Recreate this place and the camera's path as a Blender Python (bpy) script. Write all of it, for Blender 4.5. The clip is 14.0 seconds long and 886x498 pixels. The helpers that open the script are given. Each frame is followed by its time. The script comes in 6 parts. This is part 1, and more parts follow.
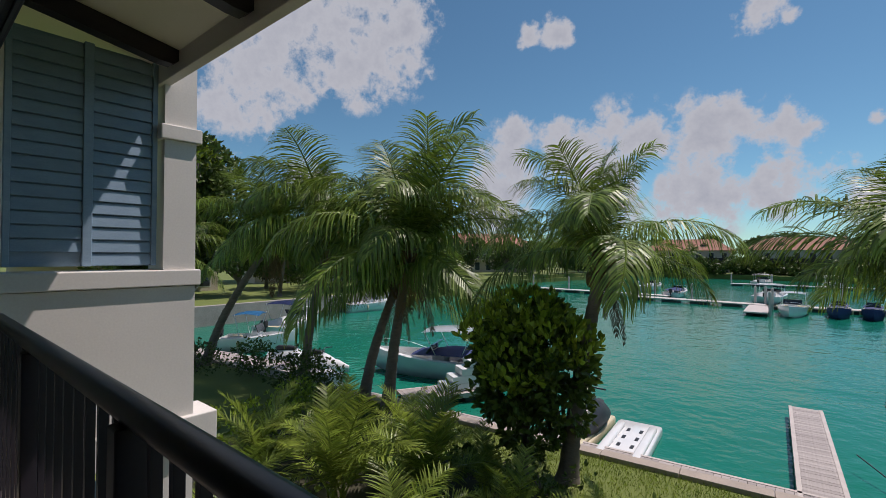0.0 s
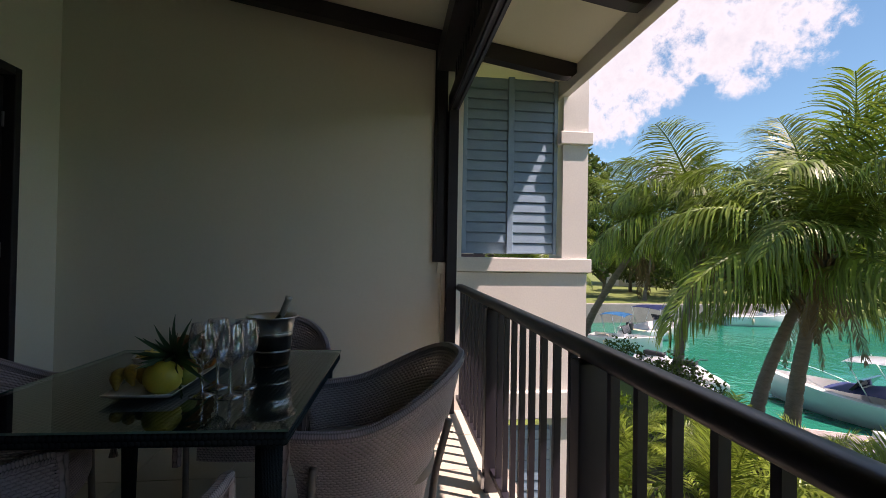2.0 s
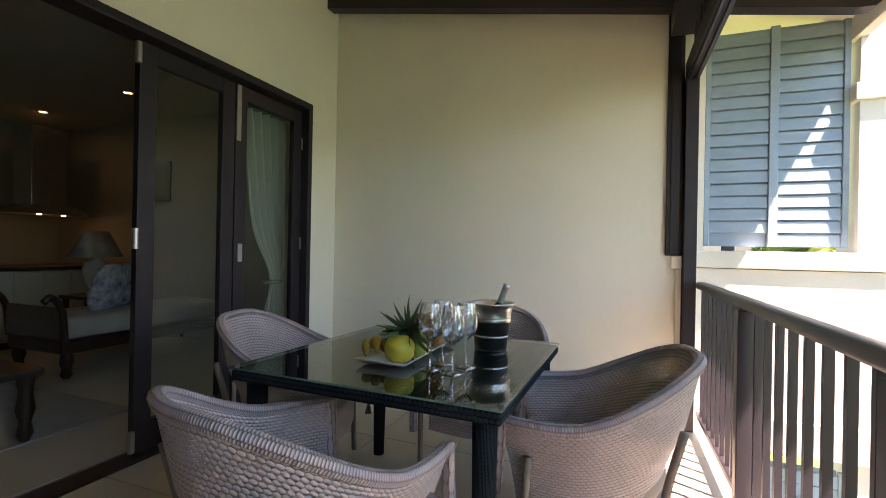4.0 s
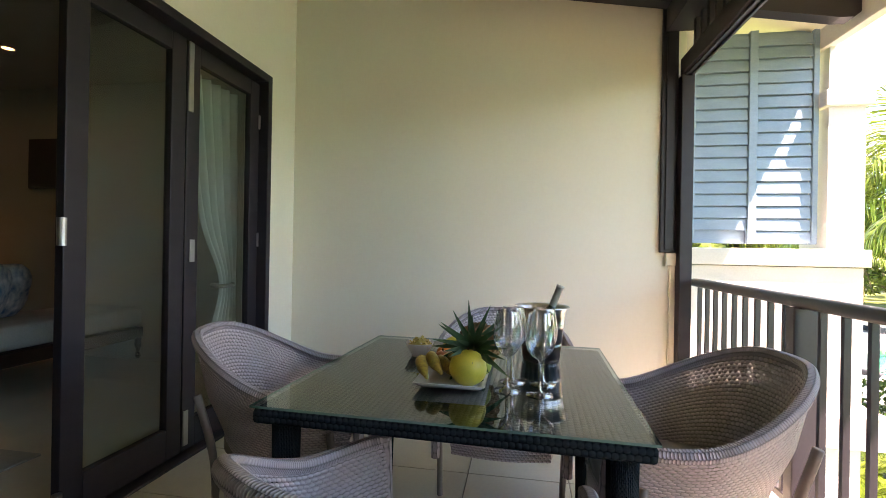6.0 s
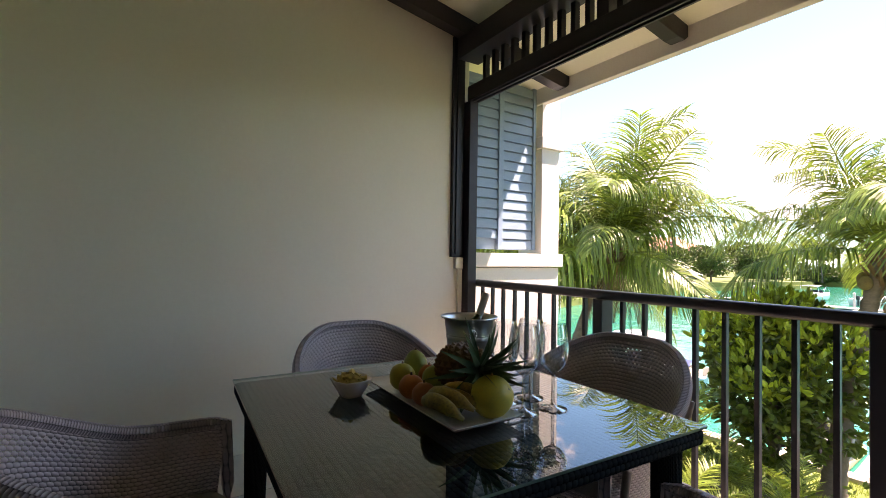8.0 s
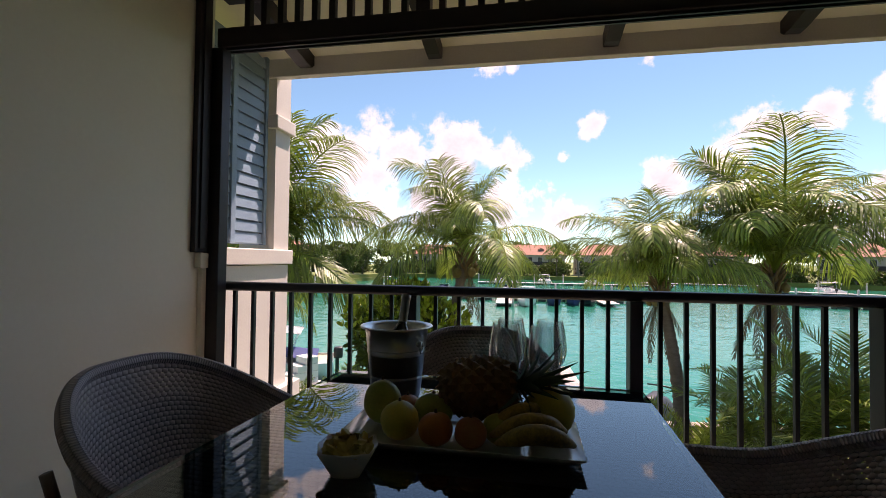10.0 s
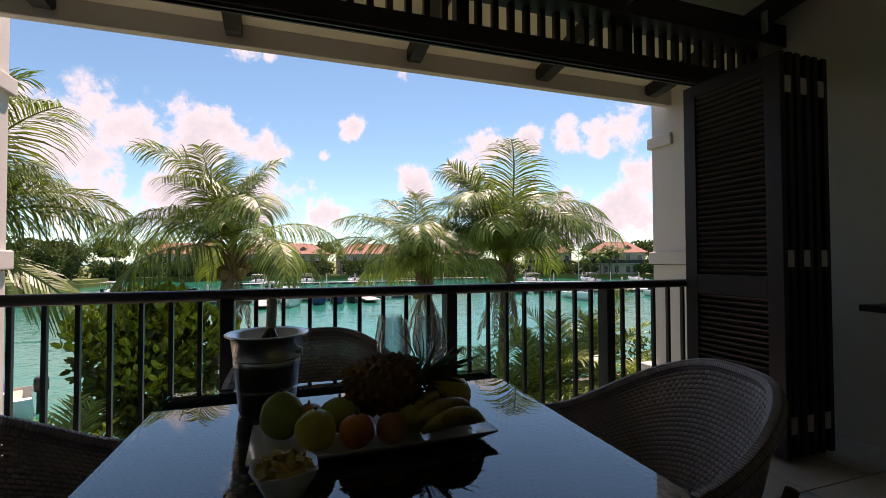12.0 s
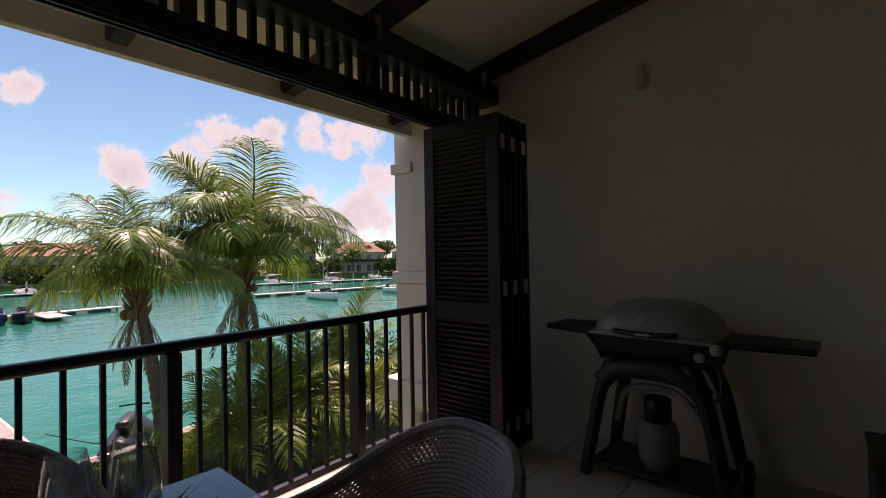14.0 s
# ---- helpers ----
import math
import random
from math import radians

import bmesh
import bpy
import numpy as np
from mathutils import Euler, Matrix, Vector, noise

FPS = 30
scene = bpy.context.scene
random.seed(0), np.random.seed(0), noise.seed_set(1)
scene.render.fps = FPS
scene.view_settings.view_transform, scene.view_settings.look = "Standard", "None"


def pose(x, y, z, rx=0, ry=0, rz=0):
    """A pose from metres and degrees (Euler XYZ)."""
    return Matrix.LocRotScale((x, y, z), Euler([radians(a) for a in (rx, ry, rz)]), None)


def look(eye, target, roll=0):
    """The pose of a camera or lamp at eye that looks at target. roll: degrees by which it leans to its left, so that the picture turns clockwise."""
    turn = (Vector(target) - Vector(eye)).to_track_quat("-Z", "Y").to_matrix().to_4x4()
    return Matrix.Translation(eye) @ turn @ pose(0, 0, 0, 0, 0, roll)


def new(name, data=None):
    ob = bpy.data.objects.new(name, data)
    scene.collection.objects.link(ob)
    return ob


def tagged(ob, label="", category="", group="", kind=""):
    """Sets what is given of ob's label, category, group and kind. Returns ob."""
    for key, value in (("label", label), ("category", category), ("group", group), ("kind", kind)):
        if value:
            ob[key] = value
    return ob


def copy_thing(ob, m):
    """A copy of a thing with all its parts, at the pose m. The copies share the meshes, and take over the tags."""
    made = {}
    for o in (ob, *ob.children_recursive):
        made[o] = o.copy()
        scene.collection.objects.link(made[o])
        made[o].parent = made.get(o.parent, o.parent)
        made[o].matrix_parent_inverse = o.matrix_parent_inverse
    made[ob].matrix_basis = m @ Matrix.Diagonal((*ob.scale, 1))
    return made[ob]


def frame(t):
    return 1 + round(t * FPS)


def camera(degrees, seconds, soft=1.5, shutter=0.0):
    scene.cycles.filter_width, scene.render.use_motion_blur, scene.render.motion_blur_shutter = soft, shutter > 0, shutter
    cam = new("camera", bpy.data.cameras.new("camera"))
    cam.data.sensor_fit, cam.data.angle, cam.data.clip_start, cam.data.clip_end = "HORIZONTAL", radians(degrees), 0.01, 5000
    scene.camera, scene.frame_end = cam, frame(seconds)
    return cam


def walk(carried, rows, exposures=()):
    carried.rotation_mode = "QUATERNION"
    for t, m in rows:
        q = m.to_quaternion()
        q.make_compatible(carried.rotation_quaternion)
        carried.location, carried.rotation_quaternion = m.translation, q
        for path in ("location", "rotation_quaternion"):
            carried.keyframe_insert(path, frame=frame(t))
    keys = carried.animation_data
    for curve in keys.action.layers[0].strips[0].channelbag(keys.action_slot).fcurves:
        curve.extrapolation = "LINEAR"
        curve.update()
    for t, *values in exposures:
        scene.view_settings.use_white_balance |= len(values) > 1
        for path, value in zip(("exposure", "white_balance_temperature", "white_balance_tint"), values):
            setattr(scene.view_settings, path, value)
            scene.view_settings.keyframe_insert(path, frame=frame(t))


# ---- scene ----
cam = camera(88.9, 14.0, soft=0.75)
PATH = [
    (0, (0.006, -0.106, 1.38), (-1.269, 1.435, 1.405), 0.3),
    (0.5, (0.073, -0.229, 1.41), (-1.437, 1.083, 1.42), 1.0),
    (1, (0.018, -0.265, 1.364), (-1.731, 0.704, 1.371), 0.8),
    (1.5, (-0.002, -0.317, 1.317), (-1.9, 0.313, 1.333), 0.9),
    (2, (-0.02, -0.311, 1.271), (-2.007, -0.078, 1.294), 1.0),
    (2.5, (-0.018, -0.293, 1.308), (-2.015, -0.405, 1.296), 1.0),
    (3, (-0.026, -0.295, 1.263), (-1.982, -0.715, 1.265), 1.1),
    (3.5, (-0.039, -0.289, 1.261), (-1.93, -0.941, 1.255), 1.1),
    (3.7, (-0.059, -0.281, 1.243), (-1.925, -1.0, 1.245), 1.1),
    (5.8, (-0.227, -0.826, 1.184), (-2.17, -1.302, 1.197), 1.2),
    (6, (-0.254, -0.942, 1.204), (-2.226, -1.279, 1.205), 1.0),
    (6.5, (-0.359, -1.211, 1.2), (-2.359, -1.217, 1.212), 1.2),
    (7, (-0.453, -1.54, 1.238), (-2.414, -1.147, 1.238), 1.1),
    (7.5, (-0.554, -1.757, 1.22), (-2.414, -1.021, 1.237), 1.0),
    (10, (-1.798, -2.249, 1.183), (-2.16, -0.283, 1.23), 0.7),
    (10.5, (-1.98, -2.258, 1.156), (-2.044, -0.259, 1.201), 0.5),
    (11, (-2.093, -2.264, 1.138), (-1.943, -0.27, 1.185), 0.3),
    (11.5, (-2.141, -2.277, 1.154), (-1.764, -0.314, 1.198), 0.3),
    (12, (-2.153, -2.261, 1.182), (-1.497, -0.372, 1.228), -0.2),
    (12.5, (-2.128, -2.248, 1.228), (-1.224, -0.464, 1.272), -0.4),
    (13, (-2.094, -2.215, 1.292), (-0.929, -0.59, 1.333), -0.6),
    (13.5, (-2.085, -2.181, 1.367), (-0.709, -0.73, 1.401), -1.0),
    (14, (-2.078, -2.096, 1.414), (-0.529, -0.832, 1.444), -1.0),
]
EXPOSURES = [(0.0, -0.22, 6450, 22), (1.0, 0.04, 6700, 29), (1.5, 0.42, 6950, 32), (2.5, 1.3, 7400, 36), (3.7, 2.8, 8000, 39), (5.8, 3.55, 8150, 39), (6.5, 3.45, 8150, 38), (7.0, 3.2, 8100, 38), (7.7, 2.65, 7950, 39), (9.8, 1.05, 7700, 40), (12.0, 0.75, 7550, 39), (14.0, 0.52, 7700, 42)]
walk(cam, [(t, look(eye, target, roll)) for t, eye, target, roll in PATH], EXPOSURES)

# ---------------------------------------------------------------- light
SUN_WAY = Vector((-0.50, -1.0, -2.15)).normalized()      # the way the sunlight travels
SUN_UP = math.asin(-SUN_WAY.z)
SUN_TURN = math.atan2(-SUN_WAY.x, -SUN_WAY.y)            # from +y towards +x


def sky_way(left, up):
    """A direction from degrees left of +y and degrees above the horizon."""
    a, e = radians(left), radians(up)
    return (-math.sin(a) * math.cos(e), math.cos(a) * math.cos(e), math.sin(e))


def build_world():
    w = bpy.data.worlds.new("sky")
    scene.world = w
    w.use_nodes = True
    n, l = w.node_tree.nodes, w.node_tree.links
    n.clear()
    out, bg = n.new("ShaderNodeOutputWorld"), n.new("ShaderNodeBackground")
    sky = n.new("ShaderNodeTexSky")
    sky.sky_type, sky.sun_disc = "NISHITA", False
    sky.sun_elevation, sky.sun_rotation = SUN_UP, SUN_TURN
    sky.air_density, sky.dust_density, sky.ozone_density = 0.85, 0.10, 2.0
    co = n.new("ShaderNodeTexCoord")

    def math_node(op, a, b=None, clamp=False):
        m = n.new("ShaderNodeMath")
        m.operation, m.use_clamp = op, clamp
        for i, v in enumerate((a, b)):
            if v is None:
                continue
            if isinstance(v, (int, float)):
                m.inputs[i].default_value = v
            else:
                l.new(v, m.inputs[i])
        return m.outputs[0]

    # cumulus banks: degrees left of +y, degrees up, width in radians
    west = [(55.5, 25.5, .12), (50, 23.5, .11), (61.5, 22, .12), (66, 26, .13), (64.5, 17, .09), (45.8, 27.5, .10), (44.5, 22.5, .06),
            (25.4, 26, .035), (28.8, 25.6, .025), (31.5, 12, .085), (33, 8, .08), (56, 9, .05), (90, 22, .2), (120, 35, .2)]
    north = [(24, 12, .085), (18, 14, .075), (15, 13.6, .075), (10, 13.2, .08), (6, 14.2, .055), (2.2, 13, .05), (20, 9, .09), (10, 8, .09), (3, 7.5, .06),
             (-1.4, 8.2, .04), (-5, 5.6, .05), (4.7, 24.3, .045), (2, 23.2, .02), (-8.2, 15.8, .034), (-7.2, 15.4, .03), (-4, 13, .018), (-14, 22.5, .025)]
    east = [(-16, 9.5, .05), (-21.4, 12, .05), (-25.5, 14, .05), (-30.3, 14.6, .035), (-34.5, 14.9, .04), (-38, 14.6, .04), (-41.5, 15.4, .05),
            (-42.7, 9.4, .05), (-35, 5.2, .06), (-40.8, 5.6, .07), (-62, 7, .08), (-120, 24, .16), (180, 30, .25)]
    banks = west + north + east
    total = None
    drift, centre, size3, way = n.new("ShaderNodeTexNoise"), n.new("ShaderNodeVectorMath"), n.new("ShaderNodeVectorMath"), n.new("ShaderNodeVectorMath")
    l.new(co.outputs["Generated"], drift.inputs["Vector"])
    drift.inputs["Scale"].default_value, drift.inputs["Detail"].default_value = 11.0, 3.0
    centre.operation, size3.operation, way.operation = "SUBTRACT", "SCALE", "ADD"
    l.new(drift.outputs["Color"], centre.inputs[0])
    centre.inputs[1].default_value = (0.5, 0.5, 0.5)
    l.new(centre.outputs[0], size3.inputs[0])
    size3.inputs["Scale"].default_value = 0.055
    l.new(co.outputs["Generated"], way.inputs[0])
    l.new(size3.outputs[0], way.inputs[1])
    for left, up, size in banks:
        d = n.new("ShaderNodeVectorMath")
        d.operation = "DISTANCE"
        l.new(way.outputs[0], d.inputs[0])
        d.inputs[1].default_value = sky_way(left, up)
        r = n.new("ShaderNodeMapRange")
        r.interpolation_type = "SMOOTHSTEP"
        l.new(d.outputs["Value"], r.inputs["Value"])
        r.inputs["From Min"].default_value, r.inputs["From Max"].default_value = 0.0, size * 1.6
        r.inputs["To Min"].default_value, r.inputs["To Max"].default_value = 0.86, 0.0
        total = r.outputs[0] if total is None else math_node("MAXIMUM", total, r.outputs[0])
    puff = n.new("ShaderNodeTexNoise")
    l.new(co.outputs["Generated"], puff.inputs["Vector"])
    puff.inputs["Scale"].default_value, puff.inputs["Detail"].default_value, puff.inputs["Roughness"].default_value = 17.0, 12.0, 0.66
    swell = math_node("MULTIPLY", math_node("MULTIPLY", math_node("SUBTRACT", puff.outputs["Fac"], 0.5), 2.5), math_node("MULTIPLY", total, 3.0, True))
    sep = n.new("ShaderNodeSeparateXYZ")
    l.new(co.outputs["Generated"], sep.inputs[0])
    low = n.new("ShaderNodeMapRange")
    l.new(sep.outputs["Z"], low.inputs["Value"])
    low.inputs["From Min"].default_value, low.inputs["From Max"].default_value = 0.03, 0.13
    low.inputs["To Min"].default_value, low.inputs["To Max"].default_value = 0.30, 0.0
    body = math_node("ADD", math_node("ADD", total, swell), low.outputs[0])
    mask = n.new("ShaderNodeMapRange")
    mask.interpolation_type = "SMOOTHSTEP"
    l.new(body, mask.inputs["Value"])
    mask.inputs["From Min"].default_value, mask.inputs["From Max"].default_value = 0.24, 0.72
    # cloud tone: bright heads, greyer bodies
    tone = n.new("ShaderNodeMapRange")
    l.new(body, tone.inputs["Value"])
    tone.inputs["From Min"].default_value, tone.inputs["From Max"].default_value = 0.40, 1.25
    tone.inputs["To Min"].default_value, tone.inputs["To Max"].default_value = 1.0, 0.45
    white = n.new("ShaderNodeMix")
    white.data_type = "RGBA"
    l.new(tone.outputs[0], white.inputs["Factor"])
    white.inputs["A"].default_value, white.inputs["B"].default_value = (2.9, 3.3, 3.9, 1), (5.3, 5.7, 5.85, 1)
    tint = n.new("ShaderNodeMix")
    tint.data_type, tint.blend_type = "RGBA", "MULTIPLY"
    tint.inputs["Factor"].default_value = 1.0
    l.new(sky.outputs[0], tint.inputs["A"])
    tint.inputs["B"].default_value = (0.69, 1.02, 0.96, 1)
    mix = n.new("ShaderNodeMix")
    mix.data_type = "RGBA"
    l.new(mask.outputs[0], mix.inputs["Factor"])
    l.new(tint.outputs["Result"], mix.inputs["A"])
    l.new(white.outputs["Result"], mix.inputs["B"])
    l.new(mix.outputs["Result"], bg.inputs["Color"])
    bg.inputs["Strength"].default_value = 0.106
    l.new(bg.outputs[0], out.inputs[0])


build_world()
sun = new("sun", bpy.data.lights.new("sun", "SUN"))
sun.data.energy, sun.data.angle, sun.data.color = 4.9, radians(0.55), (1.0, 0.95, 0.87)
sun.matrix_world = look((20, 40, 60), Vector((20, 40, 60)) + SUN_WAY)


# ---------------------------------------------------------------- materials
def material(name, a, b=None, scale=6.0, rough=0.6, metal=0.0, bump=0.0, fine=60.0, spec=0.5, sheer=0.0, vary=0.0, coat=0.0, stretch=None, island=0.0):
    """A procedural surface: two colours mixed by broad stains and fine grain, with relief from the same noise."""
    m = bpy.data.materials.new(name)
    m.use_nodes = True
    n, l = m.node_tree.nodes, m.node_tree.links
    p = n["Principled BSDF"]
    p.inputs["Roughness"].default_value, p.inputs["Metallic"].default_value = rough, metal
    p.inputs["Specular IOR Level"].default_value = spec
    p.inputs["Coat Weight"].default_value = coat
    b = b or tuple(v * 0.8 for v in a)
    co, mp = n.new("ShaderNodeTexCoord"), n.new("ShaderNodeMapping")
    l.new(co.outputs["Object"], mp.inputs["Vector"])
    mp.inputs["Scale"].default_value = stretch or (1, 1, 1)
    big, small = n.new("ShaderNodeTexNoise"), n.new("ShaderNodeTexNoise")
    for tex, s, d in ((big, scale, 4.0), (small, fine, 3.0)):
        l.new(mp.outputs[0], tex.inputs["Vector"])
        tex.inputs["Scale"].default_value, tex.inputs["Detail"].default_value = s, d
    blend = n.new("ShaderNodeMix")
    l.new(big.outputs["Fac"], blend.inputs["A"])
    l.new(small.outputs["Fac"], blend.inputs["B"])
    blend.inputs["Factor"].default_value = 0.4
    ramp = n.new("ShaderNodeMapRange")
    l.new(blend.outputs["Result"], ramp.inputs["Value"])
    ramp.inputs["From Min"].default_value, ramp.inputs["From Max"].default_value = 0.32, 0.68
    col = n.new("ShaderNodeMix")
    col.data_type = "RGBA"
    l.new(ramp.outputs[0], col.inputs["Factor"])
    col.inputs["A"].default_value, col.inputs["B"].default_value = (*a, 1), (*b, 1)
    colour = col.outputs["Result"]
    if vary:
        info, hsv, mr = n.new("ShaderNodeObjectInfo"), n.new("ShaderNodeHueSaturation"), n.new("ShaderNodeMapRange")
        l.new(info.outputs["Random"], mr.inputs["Value"])
        mr.inputs["To Min"].default_value, mr.inputs["To Max"].default_value = 1 - vary, 1 + vary
        l.new(mr.outputs[0], hsv.inputs["Value"])
        l.new(colour, hsv.inputs["Color"])
        colour = hsv.outputs["Color"]
    if island:
        geo, tone, mr2 = n.new("ShaderNodeNewGeometry"), n.new("ShaderNodeHueSaturation"), n.new("ShaderNodeMapRange")
        l.new(geo.outputs["Random Per Island"], mr2.inputs["Value"])
        mr2.inputs["To Min"].default_value, mr2.inputs["To Max"].default_value = 1 - island, 1 + island
        l.new(mr2.outputs[0], tone.inputs["Value"])
        l.new(colour, tone.inputs["Color"])
        colour = tone.outputs["Color"]
    l.new(colour, p.inputs["Base Color"])
    if bump:
        bp = n.new("ShaderNodeBump")
        bp.inputs["Strength"].default_value, bp.inputs["Distance"].default_value = bump, 0.01
        l.new(blend.outputs["Result"], bp.inputs["Height"])
        l.new(bp.outputs[0], p.inputs["Normal"])
    if sheer:
        tr, mx = n.new("ShaderNodeBsdfTranslucent"), n.new("ShaderNodeMixShader")
        l.new(colour, tr.inputs["Color"])
        mx.inputs[0].default_value = sheer
        l.new(p.outputs[0], mx.inputs[1])
        l.new(tr.outputs[0], mx.inputs[2])
        l.new(mx.outputs[0], n["Material Output"].inputs["Surface"])
    return m


def pane_material(name, tint, gain=1.0):
    """A flat pane: clear through, mirroring by Fresnel."""
    m = bpy.data.materials.new(name)
    m.use_nodes = True
    n, l = m.node_tree.nodes, m.node_tree.links
    tr, gl, mx, lw = n.new("ShaderNodeBsdfTransparent"), n.new("ShaderNodeBsdfGlossy"), n.new("ShaderNodeMixShader"), n.new("ShaderNodeLayerWeight")
    tr.inputs["Color"].default_value = (*tint, 1)
    gl.inputs["Roughness"].default_value = 0.004
    lw.inputs["Blend"].default_value = 0.5
    rise, ramp = n.new("ShaderNodeMath"), n.new("ShaderNodeMath")
    rise.operation, ramp.operation = "POWER", "MULTIPLY_ADD"
    l.new(lw.outputs["Facing"], rise.inputs[0])
    rise.inputs[1].default_value = 4.2 / gain
    l.new(rise.outputs[0], ramp.inputs[0])
    ramp.inputs[1].default_value, ramp.inputs[2].default_value = 0.88, 0.05 * gain
    l.new(ramp.outputs[0], mx.inputs[0])
    l.new(tr.outputs[0], mx.inputs[1])
    l.new(gl.outputs[0], mx.inputs[2])
    l.new(mx.outputs[0], n["Material Output"].inputs["Surface"])
    return m


def weave_material(name, a, b, nu, nv, holes=False, rough=0.5):
    """Woven wicker along the mesh's UVs; the gaps between strands let light through where holes is set."""
    m = material(name, a, b, 9, rough, 0, 0, 120)
    n, l = m.node_tree.nodes, m.node_tree.links
    p = n["Principled BSDF"]
    uv, mp = n.new("ShaderNodeTexCoord"), n.new("ShaderNodeMapping")
    l.new(uv.outputs["UV"], mp.inputs["Vector"])
    mp.inputs["Scale"].default_value = (nu, nv, 1)
    sep = n.new("ShaderNodeSeparateXYZ")
    l.new(mp.outputs[0], sep.inputs[0])

    def op(kind, x, y=None):
        k = n.new("ShaderNodeMath")
        k.operation = kind
        for i, v in enumerate((x, y)):
            if v is None:
                continue
            if isinstance(v, (int, float)):
                k.inputs[i].default_value = v
            else:
                l.new(v, k.inputs[i])
        return k.outputs[0]
    row = op("MULTIPLY", op("MODULO", op("FLOOR", sep.outputs["Y"]), 2.0), 0.5)
    u = op("ABSOLUTE", op("SUBTRACT", op("FRACT", op("ADD", sep.outputs["X"], row)), 0.5))
    v = op("ABSOLUTE", op("SUBTRACT", op("FRACT", sep.outputs["Y"]), 0.5))
    height = op("SUBTRACT", 1.0, op("ADD", op("MULTIPLY", op("POWER", u, 2.0), 2.2), op("MULTIPLY", op("POWER", v, 2.0), 2.6)))
    bp = n.new("ShaderNodeBump")
    bp.inputs["Strength"].default_value, bp.inputs["Distance"].default_value = 0.9, 0.006
    l.new(height, bp.inputs["Height"])
    # shade in the crevices between strands, multiplied into the base colour
    crevice_shade, strand = n.new("ShaderNodeMapRange"), n.new("ShaderNodeMix")
    l.new(height, crevice_shade.inputs["Value"])
    crevice_shade.inputs["From Min"].default_value, crevice_shade.inputs["From Max"].default_value = 0.15, 0.62
    crevice_shade.inputs["To Min"].default_value, crevice_shade.inputs["To Max"].default_value = 0.38, 1.0
    strand.data_type, strand.blend_type = "RGBA", "MULTIPLY"
    strand.inputs["Factor"].default_value = 1.0
    l.new(p.inputs["Base Color"].links[0].from_socket, strand.inputs["A"])
    l.new(crevice_shade.outputs[0], strand.inputs["B"])
    l.new(strand.outputs["Result"], p.inputs["Base Color"])
    l.new(bp.outputs[0], p.inputs["Normal"])
    if holes:
        raw = n.new("ShaderNodeSeparateXYZ")
        l.new(uv.outputs["UV"], raw.inputs[0])
        band = op("MULTIPLY", op("GREATER_THAN", raw.outputs["Y"], 0.80), op("LESS_THAN", raw.outputs["Y"], 0.93))
        open_work = op("MULTIPLY", op("GREATER_THAN", u, 0.28), op("GREATER_THAN", v, 0.26))
        close = op("MULTIPLY", op("GREATER_THAN", u, 0.43), op("GREATER_THAN", v, 0.42))
        gap = op("MAXIMUM", op("MULTIPLY", open_work, band), close)
        tr, mx = n.new("ShaderNodeBsdfTransparent"), n.new("ShaderNodeMixShader")
        l.new(gap, mx.inputs[0])
        l.new(p.outputs[0], mx.inputs[1])
        l.new(tr.outputs[0], mx.inputs[2])
        l.new(mx.outputs[0], n["Material Output"].inputs["Surface"])
    return m


def glow_material(name, colour, strength):
    m = bpy.data.materials.new(name)
    m.use_nodes = True
    p = m.node_tree.nodes["Principled BSDF"]
    p.inputs["Emission Color"].default_value, p.inputs["Emission Strength"].default_value = (*colour, 1), strength
    return m


def water_material():
    m = material("water", (0.0025, 0.150, 0.096), (0.005, 0.175, 0.116), 0.05, 0.10, 0, 0, 0.4, 0.22)
    n, l = m.node_tree.nodes, m.node_tree.links
    co, tx, t2, bp, b2 = n.new("ShaderNodeTexCoord"), n.new("ShaderNodeTexNoise"), n.new("ShaderNodeTexNoise"), n.new("ShaderNodeBump"), n.new("ShaderNodeBump")
    for t, s in ((tx, 2.2), (t2, 0.35)):
        l.new(co.outputs["Object"], t.inputs["Vector"])
        t.inputs["Scale"].default_value, t.inputs["Detail"].default_value = s, 3
    bp.inputs["Strength"].default_value, bp.inputs["Distance"].default_value = 0.32, 0.12
    b2.inputs["Strength"].default_value, b2.inputs["Distance"].default_value = 0.35, 0.3
    l.new(tx.outputs["Fac"], bp.inputs["Height"])
    l.new(t2.outputs["Fac"], b2.inputs["Height"])
    l.new(b2.outputs[0], bp.inputs["Normal"])
    l.new(bp.outputs[0], n["Principled BSDF"].inputs["Normal"])
    return m


PLASTER = material("cream_plaster", (0.84, 0.79, 0.66), (0.80, 0.75, 0.62), 1.6, 0.75, bump=0.06, fine=45)
OUTER = material("pale_render", (0.72, 0.68, 0.62), (0.62, 0.58, 0.53), 1.2, 0.8, bump=0.12, fine=70)
SOFFIT = material("cream_board", (0.80, 0.76, 0.62), (0.76, 0.72, 0.58), 2.0, 0.6, bump=0.03)
DARKWOOD = material("dark_stained_wood", (0.021, 0.016, 0.021), (0.030, 0.023, 0.029), 3, 0.42, spec=0.35, bump=0.1, fine=90, stretch=(1, 1, 6))
DARKMETAL = material("dark_painted_metal", (0.022, 0.019, 0.026), (0.029, 0.025, 0.033), 5, 0.36, bump=0.04)
BLUEWOOD = material("blue_grey_paint", (0.27, 0.37, 0.46), (0.20, 0.29, 0.38), 4, 0.5, bump=0.15, fine=60, vary=0.06, stretch=(1, 1, 4))
TILE = material("beige_tile", (0.60, 0.53, 0.43), (0.53, 0.47, 0.38), 3, 0.45, bump=0.05, vary=0.05)
